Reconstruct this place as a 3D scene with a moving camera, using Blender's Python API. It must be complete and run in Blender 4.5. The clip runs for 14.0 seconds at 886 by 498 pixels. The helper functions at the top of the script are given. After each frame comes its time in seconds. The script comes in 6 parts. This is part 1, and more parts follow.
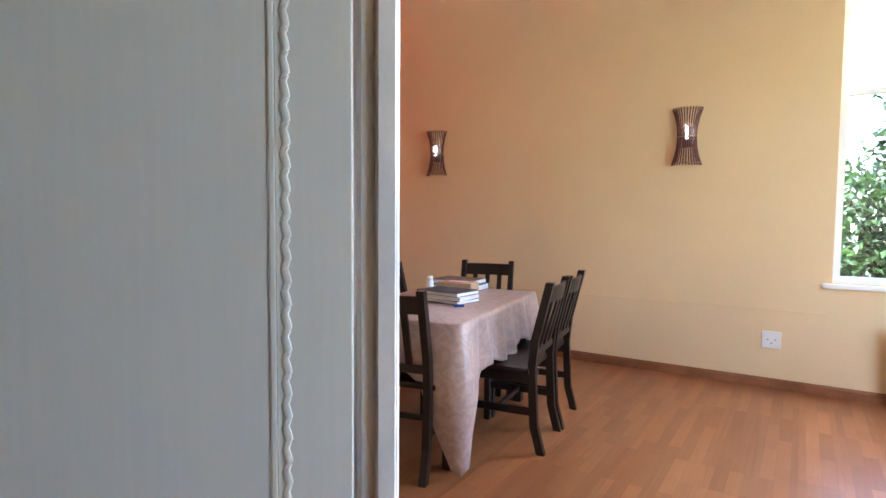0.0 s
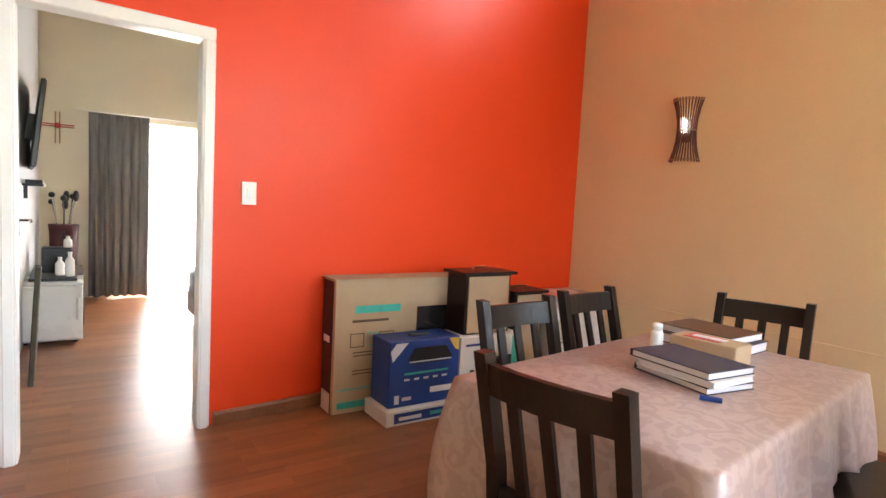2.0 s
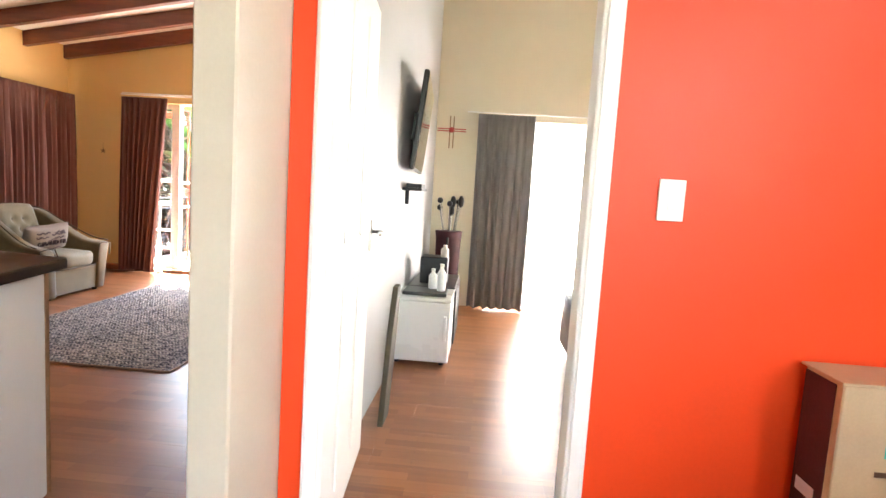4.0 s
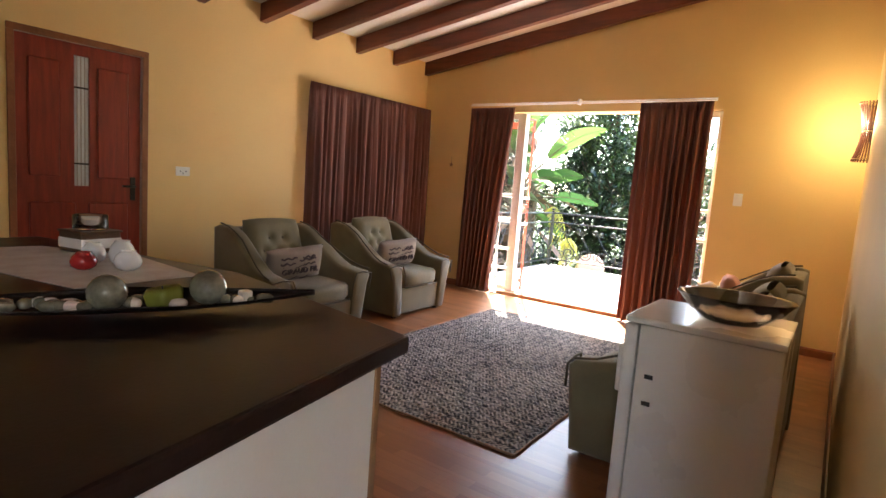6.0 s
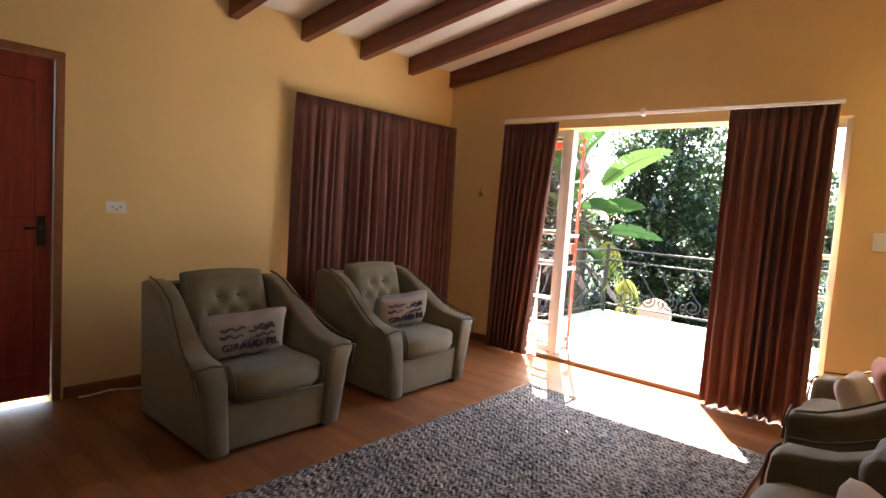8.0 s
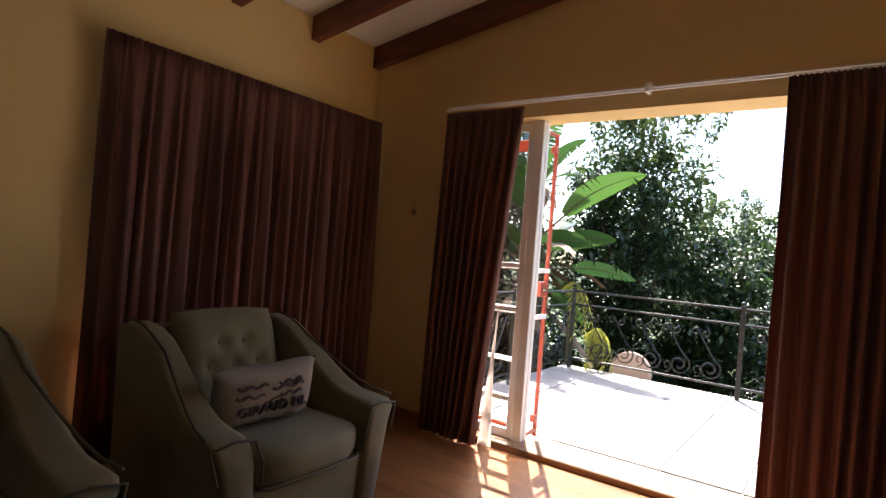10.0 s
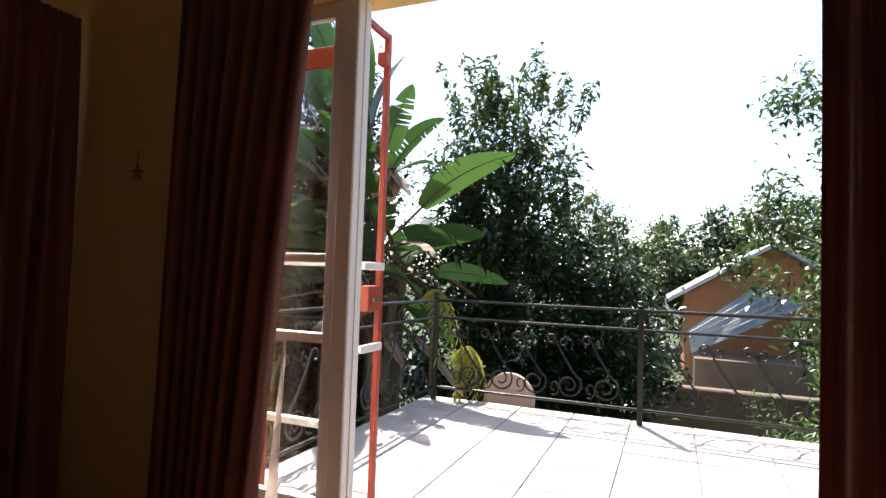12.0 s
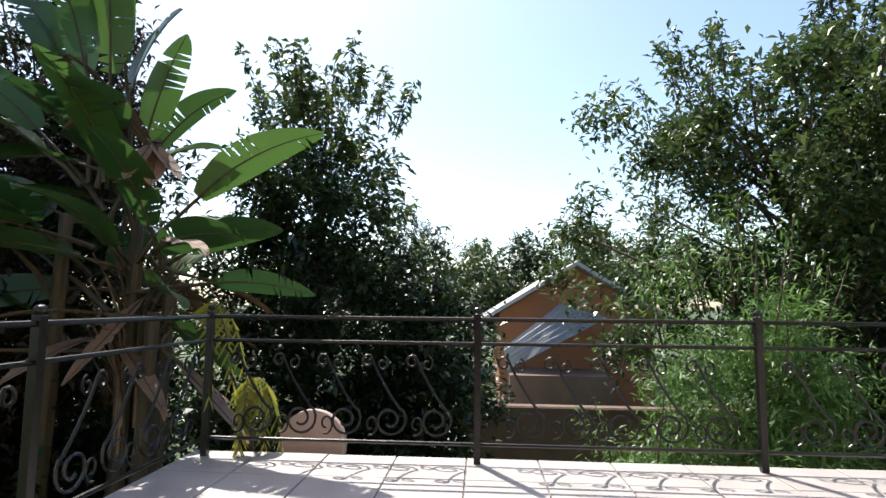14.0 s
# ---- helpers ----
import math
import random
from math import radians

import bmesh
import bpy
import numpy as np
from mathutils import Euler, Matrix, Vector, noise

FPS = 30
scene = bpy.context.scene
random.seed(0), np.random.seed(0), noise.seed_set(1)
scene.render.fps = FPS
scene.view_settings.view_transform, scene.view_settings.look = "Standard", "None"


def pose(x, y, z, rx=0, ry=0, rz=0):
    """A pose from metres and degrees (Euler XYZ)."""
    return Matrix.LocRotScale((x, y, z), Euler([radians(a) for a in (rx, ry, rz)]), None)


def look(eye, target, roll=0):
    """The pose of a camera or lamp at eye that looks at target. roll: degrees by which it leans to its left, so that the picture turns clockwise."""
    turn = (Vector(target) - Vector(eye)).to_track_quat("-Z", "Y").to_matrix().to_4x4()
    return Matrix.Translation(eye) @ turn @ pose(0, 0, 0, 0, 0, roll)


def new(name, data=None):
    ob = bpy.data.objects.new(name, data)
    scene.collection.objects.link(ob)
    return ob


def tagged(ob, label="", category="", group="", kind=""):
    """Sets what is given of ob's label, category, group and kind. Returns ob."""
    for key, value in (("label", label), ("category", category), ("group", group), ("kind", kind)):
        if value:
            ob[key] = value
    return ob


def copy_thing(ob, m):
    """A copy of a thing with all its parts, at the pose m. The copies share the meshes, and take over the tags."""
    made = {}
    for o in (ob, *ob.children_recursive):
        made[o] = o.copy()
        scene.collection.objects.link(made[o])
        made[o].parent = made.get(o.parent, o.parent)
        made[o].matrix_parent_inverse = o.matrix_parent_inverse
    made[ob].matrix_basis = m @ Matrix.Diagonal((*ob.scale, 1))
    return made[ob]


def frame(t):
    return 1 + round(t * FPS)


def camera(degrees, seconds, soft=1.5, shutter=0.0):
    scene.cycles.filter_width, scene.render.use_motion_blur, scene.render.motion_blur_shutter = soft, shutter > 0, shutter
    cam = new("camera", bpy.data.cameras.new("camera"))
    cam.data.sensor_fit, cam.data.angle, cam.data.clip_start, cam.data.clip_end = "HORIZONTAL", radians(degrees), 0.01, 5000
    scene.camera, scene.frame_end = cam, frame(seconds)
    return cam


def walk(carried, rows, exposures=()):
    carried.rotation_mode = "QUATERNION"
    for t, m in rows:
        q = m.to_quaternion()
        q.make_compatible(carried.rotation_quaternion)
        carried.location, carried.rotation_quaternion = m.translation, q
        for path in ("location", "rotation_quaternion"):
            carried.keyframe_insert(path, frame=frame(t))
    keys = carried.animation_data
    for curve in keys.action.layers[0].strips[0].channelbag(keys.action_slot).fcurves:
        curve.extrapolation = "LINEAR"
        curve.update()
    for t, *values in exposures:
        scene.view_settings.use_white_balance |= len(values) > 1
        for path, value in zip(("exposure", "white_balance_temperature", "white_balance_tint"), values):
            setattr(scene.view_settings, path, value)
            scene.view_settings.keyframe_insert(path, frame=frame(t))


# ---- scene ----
cam = camera(77.2, 14.0)
PATH = [
    (0, (2.476, 2.015, 1.242), (1.39, 3.69, 1.128), 0.4),
    (0.5, (2.323, 2.283, 1.255), (1.128, 3.881, 1.125), 1.7),
    (1, (2.165, 2.571, 1.282), (0.849, 4.071, 1.147), 2.4),
    (1.5, (1.974, 2.843, 1.269), (0.489, 4.174, 1.123), 2.7),
    (2, (1.745, 3.125, 1.261), (0.081, 4.224, 1.107), 3.0),
    (2.5, (1.447, 3.327, 1.267), (-0.375, 4.134, 1.097), 3.2),
    (3, (1.058, 3.412, 1.258), (-0.867, 3.923, 1.077), 3.7),
    (3.5, (0.657, 3.416, 1.258), (-1.321, 3.641, 1.066), 3.7),
    (4, (0.326, 3.352, 1.26), (-1.658, 3.212, 1.053), 3.6),
    (4.2, (0.221, 3.294, 1.247), (-1.75, 3.025, 1.041), 3.4),
    (6.3, (-0.847, 2.428, 1.285), (-2.422, 1.217, 1.052), 4.3),
    (6.5, (-0.957, 2.355, 1.299), (-2.514, 1.12, 1.073), 4.3),
    (7, (-1.241, 2.212, 1.323), (-2.766, 0.935, 1.109), 4.2),
    (7.5, (-1.531, 2.065, 1.342), (-3.05, 0.778, 1.148), 4.0),
    (8, (-1.894, 1.966, 1.351), (-3.402, 0.661, 1.198), 3.9),
    (8.2, (-2.011, 1.868, 1.337), (-3.528, 0.571, 1.203), 3.8),
    (10.3, (-3.51, 0.99, 1.189), (-5.15, -0.155, 1.23), 3.8),
    (10.5, (-3.669, 0.949, 1.167), (-5.329, -0.166, 1.223), 2.8),
    (11, (-4.087, 0.765, 1.165), (-5.826, -0.221, 1.23), 2.5),
    (11.5, (-4.468, 0.601, 1.192), (-6.272, -0.26, 1.256), 1.9),
    (12, (-4.847, 0.491, 1.133), (-6.694, -0.27, 1.224), 1.9),
    (12.5, (-5.134, 0.389, 1.079), (-7.028, -0.242, 1.2), 1.9),
    (13, (-5.448, 0.289, 1.023), (-7.387, -0.177, 1.177), 1.5),
    (13.5, (-5.745, 0.223, 1.011), (-7.717, -0.068, 1.181), 1.2),
    (14, (-5.98, 0.293, 0.985), (-7.965, 0.155, 1.184), 0.6),
]
EXPOSURES = [(0, 4.1, 5500, 10), (0.5, 4.35, 5600, 10), (1, 4.35, 5800, 10), (1.5, 4.35, 6200, 10), (3, 4.65, 6500, 10), (4.2, 4.9, 6500, 10),
             (6.3, 3.95, 6500, 10), (8.2, 3.55, 6500, 10), (10.3, 1.95, 6500, 10), (11, 1.7, 6500, 10), (12.5, 1.1, 6500, 10), (14, 0.75, 6500, 10)]
walk(cam, [(t, look(eye, target, roll)) for t, eye, target, roll in PATH], EXPOSURES)

# ---- light ----
world = bpy.data.worlds.new("world")
scene.world = world
world.use_nodes = True
wn = world.node_tree
sky = wn.nodes.new("ShaderNodeTexSky")
sky.sky_type = "NISHITA"
sky.sun_disc = False
SUN_AZ = math.atan2(-0.55, -0.33)  # towards the sun, from +y turning to +x
SUN_EL = radians(55)
sky.sun_elevation = SUN_EL
sky.sun_rotation = SUN_AZ
wn.links.new(sky.outputs[0], wn.nodes["Background"].inputs[0])
wn.nodes["Background"].inputs[1].default_value = 0.15

sun_data = bpy.data.lights.new("sun", "SUN")
sun_data.energy = 5.0
sun_data.angle = radians(0.5)
sun_data.color = (1.0, 0.95, 0.87)
sun = new("sun", sun_data)
sun.matrix_world = look((-5.5, -3.3, 9.3), (0, 0, 0))


def opening_fill(x, y, z, tx, ty, tz, w, h, power, color=(0.93, 0.97, 1.0)):
    d = bpy.data.lights.new("opening_fill", "AREA")
    d.shape, d.size, d.size_y, d.energy, d.color = "RECTANGLE", w, h, power, color
    o = new("opening_fill", d)
    o.matrix_world = look((x, y, z), (tx, ty, tz))
    return o


# ---- plan ----
S, W, N, E = -1.966, -6.433, 6.725, 4.6
DIV0, DIV1 = 2.65, 2.763          # wall between living room and bedroom
REDX, SLANT = -1.297, 0.0942      # red wall: x = REDX - SLANT * (y - DIV1)
BW = -5.80                        # bedroom's outer wall
TER = -0.036                      # terrace level
GROUND = -2.6


def redx(y):
    return REDX - SLANT * (y - DIV1)


def beam_z(y):
    return 2.60 + 0.163 * (y - S)


def ceil_z(y):
    return beam_z(y) + 0.16


opening_fill(3.5, N + 0.14, 2.5, 3.5, 0, 1.7, 1.5, 0.7, 6.5)
opening_fill(-0.2, N + 0.14, 3.6, -0.2, 0, 2.2, 1.4, 0.35, 2.4)
opening_fill(BW - 0.02, 4.75, 1.05, 0, 4.75, 0.9, 1.9, 2.0, 2.8)
opening_fill(W + 0.03, 0.15, 1.2, 0, 0.6, 0.6, 1.3, 1.8, 1.5)
lamp_data = bpy.data.lights.new("lamp_glow", "POINT")
lamp_data.energy, lamp_data.color, lamp_data.shadow_soft_size = 1.2, (1.0, 0.80, 0.45), 0.03
new("lamp_glow", lamp_data).location = (-6.0, 2.46, 1.96)
# Added fill lamp at the unseen east wall; no window is known there.
opening_fill(E - 0.01, 4.6, 1.6, 0, 4.9, 1.4, 1.6, 1.7, 2.3)


# ---- materials ----
def mat(name, col, rough=0.6, var=0.12, scale=6.0, fine=60.0, bump=0.15, metal=0.0, col2=None, coat=0.0, spec=0.5, sheen=0.0,
        stretch=(1, 1, 1), dist=0.01, trans=0.0):
    m = bpy.data.materials.new(name)
    m.use_nodes = True
    nt = m.node_tree
    b = nt.nodes["Principled BSDF"]
    b.inputs["Roughness"].default_value = rough
    b.inputs["Metallic"].default_value = metal
    b.inputs["Coat Weight"].default_value = coat
    b.inputs["Coat Roughness"].default_value = 0.15
    b.inputs["Specular IOR Level"].default_value = spec
    b.inputs["Sheen Weight"].default_value = sheen
    g = nt.nodes.new("ShaderNodeNewGeometry")
    mp = nt.nodes.new("ShaderNodeMapping")
    mp.inputs["Scale"].default_value = stretch
    nt.links.new(g.outputs["Position"], mp.inputs["Vector"])
    n1 = nt.nodes.new("ShaderNodeTexNoise")
    n1.inputs["Scale"].default_value = scale
    n1.inputs["Detail"].default_value = 5
    n2 = nt.nodes.new("ShaderNodeTexNoise")
    n2.inputs["Scale"].default_value = fine
    n2.inputs["Detail"].default_value = 3
    for n in (n1, n2):
        nt.links.new(mp.outputs[0], n.inputs["Vector"])
    add = nt.nodes.new("ShaderNodeMath")
    add.operation = "MULTIPLY_ADD"
    nt.links.new(n2.outputs["Fac"], add.inputs[0])
    add.inputs[1].default_value = 0.4
    nt.links.new(n1.outputs["Fac"], add.inputs[2])
    r = nt.nodes.new("ShaderNodeValToRGB")
    r.color_ramp.elements[0].position, r.color_ramp.elements[1].position = 0.45, 0.95
    c2 = col2 or tuple(min(1, c * (1 + var)) for c in col)
    c1 = col if col2 else tuple(c * (1 - var) for c in col)
    r.color_ramp.elements[0].color = (*c1, 1)
    r.color_ramp.elements[1].color = (*c2, 1)
    nt.links.new(add.outputs[0], r.inputs[0])
    nt.links.new(r.outputs[0], b.inputs["Base Color"])
    if bump:
        bp = nt.nodes.new("ShaderNodeBump")
        bp.inputs["Strength"].default_value = bump
        bp.inputs["Distance"].default_value = dist
        nt.links.new(add.outputs[0], bp.inputs["Height"])
        nt.links.new(bp.outputs[0], b.inputs["Normal"])
    mr = nt.nodes.new("ShaderNodeMapRange")
    mr.inputs["To Min"].default_value = max(0, rough - 0.06)
    mr.inputs["To Max"].default_value = min(1, rough + 0.06)
    nt.links.new(n1.outputs["Fac"], mr.inputs["Value"])
    nt.links.new(mr.outputs[0], b.inputs["Roughness"])
    return m


def wood_floor():
    m = bpy.data.materials.new("laminate")
    m.use_nodes = True
    nt = m.node_tree
    b = nt.nodes["Principled BSDF"]
    g = nt.nodes.new("ShaderNodeNewGeometry")
    mp = nt.nodes.new("ShaderNodeMapping")
    mp.inputs["Rotation"].default_value = (0, 0, radians(90))
    nt.links.new(g.outputs["Position"], mp.inputs["Vector"])
    br = nt.nodes.new("ShaderNodeTexBrick")
    br.offset, br.squash = 0.37, 1.0
    br.inputs["Scale"].default_value = 1.0
    br.inputs["Brick Width"].default_value = 0.42
    br.inputs["Row Height"].default_value = 0.0633
    br.inputs["Mortar Size"].default_value = 0.0006
    br.inputs["Color1"].default_value = (0.22, 0.078, 0.026, 1)
    br.inputs["Color2"].default_value = (0.32, 0.125, 0.046, 1)
    br.inputs["Mortar"].default_value = (0.17, 0.065, 0.025, 1)
    nt.links.new(mp.outputs[0], br.inputs["Vector"])
    m2 = nt.nodes.new("ShaderNodeMapping")
    m2.inputs["Scale"].default_value = (60, 3, 1)
    nt.links.new(g.outputs["Position"], m2.inputs["Vector"])
    n = nt.nodes.new("ShaderNodeTexNoise")
    n.inputs["Scale"].default_value = 1.0
    n.inputs["Detail"].default_value = 6
    nt.links.new(m2.outputs[0], n.inputs["Vector"])
    mx = nt.nodes.new("ShaderNodeMix")
    mx.data_type, mx.blend_type = "RGBA", "SOFT_LIGHT"
    mx.inputs[0].default_value = 0.22
    nt.links.new(br.outputs["Color"], mx.inputs[6])
    nt.links.new(n.outputs["Fac"], mx.inputs[7])
    oi = nt.nodes.new("ShaderNodeObjectInfo")
    hs = nt.nodes.new("ShaderNodeHueSaturation")
    mr = nt.nodes.new("ShaderNodeMapRange")
    mr.inputs["To Min"].default_value, mr.inputs["To Max"].default_value = 0.88, 1.12
    nt.links.new(oi.outputs["Random"], mr.inputs["Value"])
    nt.links.new(mr.outputs[0], hs.inputs["Value"])
    nt.links.new(mx.outputs[2], hs.inputs["Color"])
    nt.links.new(hs.outputs[0], b.inputs["Base Color"])
    n3 = nt.nodes.new("ShaderNodeTexNoise")
    n3.inputs["Scale"].default_value = 2.5
    nt.links.new(g.outputs["Position"], n3.inputs["Vector"])
    m4 = nt.nodes.new("ShaderNodeMapRange")
    m4.inputs["To Min"].default_value, m4.inputs["To Max"].default_value = 0.31, 0.39
    nt.links.new(n3.outputs["Fac"], m4.inputs["Value"])
    nt.links.new(m4.outputs[0], b.inputs["Roughness"])
    bp = nt.nodes.new("ShaderNodeBump")
    bp.inputs["Strength"].default_value, bp.inputs["Distance"].default_value = 0.02, 0.001
    nt.links.new(n.outputs["Fac"], bp.inputs["Height"])
    nt.links.new(bp.outputs[0], b.inputs["Normal"])
    return m


def wave_cloth(name, c1, c2, scale, rough=0.85, bump=0.6, direction="X", dist=3.0):
    m = mat(name, c1, rough, fine=300, bump=0)
    nt = m.node_tree
    b = nt.nodes["Principled BSDF"]
    g = nt.nodes.new("ShaderNodeNewGeometry")
    w = nt.nodes.new("ShaderNodeTexWave")
    w.bands_direction = direction
    w.inputs["Scale"].default_value = scale
    w.inputs["Distortion"].default_value = dist
    w.inputs["Detail"].default_value = 3
    w.inputs["Detail Scale"].default_value = 3
    nt.links.new(g.outputs["Position"], w.inputs["Vector"])
    r = nt.nodes.new("ShaderNodeValToRGB")
    r.color_ramp.elements[0].position, r.color_ramp.elements[1].position = 0.35, 0.65
    r.color_ramp.elements[0].color, r.color_ramp.elements[1].color = (*c1, 1), (*c2, 1)
    nt.links.new(w.outputs["Fac"], r.inputs[0])
    nt.links.new(r.outputs[0], b.inputs["Base Color"])
    bp = nt.nodes.new("ShaderNodeBump")
    bp.inputs["Strength"].default_value, bp.inputs["Distance"].default_value = bump, 0.004
    nt.links.new(w.outputs["Fac"], bp.inputs["Height"])
    nt.links.new(bp.outputs[0], b.inputs["Normal"])
    return m


def rug_mat():
    """Braided rows of pale and navy yarn with chevron stitches."""
    m = mat("woven_rug", (0.022, 0.022, 0.030), 0.95, fine=160, scale=70, bump=0, col2=(0.37, 0.315, 0.275))
    nt = m.node_tree
    b = nt.nodes["Principled BSDF"]
    g = nt.nodes.new("ShaderNodeNewGeometry")
    sep = nt.nodes.new("ShaderNodeSeparateXYZ")
    nt.links.new(g.outputs["Position"], sep.inputs[0])

    def op(kind, a, c, d=None):
        n = nt.nodes.new("ShaderNodeMath")
        n.operation = kind
        for k, v in enumerate((a, c, d)):
            if v is None:
                continue
            if isinstance(v, (int, float)):
                n.inputs[k].default_value = v
            else:
                nt.links.new(v, n.inputs[k])
        return n.outputs[0]
    wob = nt.nodes.new("ShaderNodeTexNoise")
    wob.inputs["Scale"].default_value = 9
    nt.links.new(g.outputs["Position"], wob.inputs["Vector"])
    xx = op("MULTIPLY_ADD", wob.outputs["Fac"], 0.02, sep.outputs["X"])
    zig = op("PINGPONG", xx, 0.042)
    st = op("MULTIPLY_ADD", zig, 0.75, sep.outputs["Y"])
    stitch = op("MULTIPLY_ADD", op("SINE", op("MULTIPLY", st, 2 * math.pi / 0.026), 0), 0.5, 0.5)
    row = op("MULTIPLY_ADD", op("COSINE", op("MULTIPLY", xx, 2 * math.pi / 0.042), 0), 0.5, 0.5)
    n1 = nt.nodes.new("ShaderNodeTexNoise")
    n1.inputs["Scale"].default_value = 30
    n1.inputs["Detail"].default_value = 4
    nt.links.new(g.outputs["Position"], n1.inputs["Vector"])
    n2 = nt.nodes.new("ShaderNodeTexNoise")
    n2.inputs["Scale"].default_value = 2.2
    nt.links.new(g.outputs["Position"], n2.inputs["Vector"])
    f = op("MULTIPLY_ADD", stitch, 0.27, op("MULTIPLY", n1.outputs["Fac"], 1.15))
    f = op("MULTIPLY_ADD", row, -0.16, f)
    f = op("MULTIPLY_ADD", n2.outputs["Fac"], 0.25, f)
    r = next(n for n in nt.nodes if n.type == "VALTORGB")
    r.color_ramp.elements[0].position, r.color_ramp.elements[1].position = 0.56, 1.0
    nt.links.new(f, r.inputs[0])
    bp = nt.nodes.new("ShaderNodeBump")
    bp.inputs["Strength"].default_value, bp.inputs["Distance"].default_value = 0.9, 0.007
    nt.links.new(f, bp.inputs["Height"])
    nt.links.new(bp.outputs[0], b.inputs["Normal"])
    return m


def leaf_mat(name, c1, c2, rough=0.45, trans=0.35):
    m = bpy.data.materials.new(name)
    m.use_nodes = True
    nt = m.node_tree
    b = nt.nodes["Principled BSDF"]
    g = nt.nodes.new("ShaderNodeNewGeometry")
    r = nt.nodes.new("ShaderNodeValToRGB")
    r.color_ramp.elements[0].color, r.color_ramp.elements[1].color = (*c1, 1), (*c2, 1)
    nt.links.new(g.outputs["Random Per Island"], r.inputs[0])
    nt.links.new(r.outputs[0], b.inputs["Base Color"])
    b.inputs["Roughness"].default_value = rough
    t = nt.nodes.new("ShaderNodeBsdfTranslucent")
    hs = nt.nodes.new("ShaderNodeHueSaturation")
    hs.inputs["Value"].default_value = 1.6
    nt.links.new(r.outputs[0], hs.inputs["Color"])
    nt.links.new(hs.outputs[0], t.inputs["Color"])
    mx = nt.nodes.new("ShaderNodeMixShader")
    mx.inputs[0].default_value = trans
    nt.links.new(b.outputs[0], mx.inputs[1])
    nt.links.new(t.outputs[0], mx.inputs[2])
    nt.links.new(mx.outputs[0], nt.nodes["Material Output"].inputs["Surface"])
    return m


def glass_mat(name="clear_glass", rough=0.02, tint=(1, 1, 1)):
    m = bpy.data.materials.new(name)
    m.use_nodes = True
    b = m.node_tree.nodes["Principled BSDF"]
    b.inputs["Transmission Weight"].default_value = 1.0
    b.inputs["Roughness"].default_value = rough
    b.inputs["IOR"].default_value = 1.45
    b.inputs["Base Color"].default_value = (*tint, 1)
    return m


def glow_mat(name, col, power):
    m = bpy.data.materials.new(name)
    m.use_nodes = True
    b = m.node_tree.nodes["Principled BSDF"]
    b.inputs["Base Color"].default_value = (*col, 1)
    b.inputs["Emission Color"].default_value = (*col, 1)
    b.inputs["Emission Strength"].default_value = power
    return m


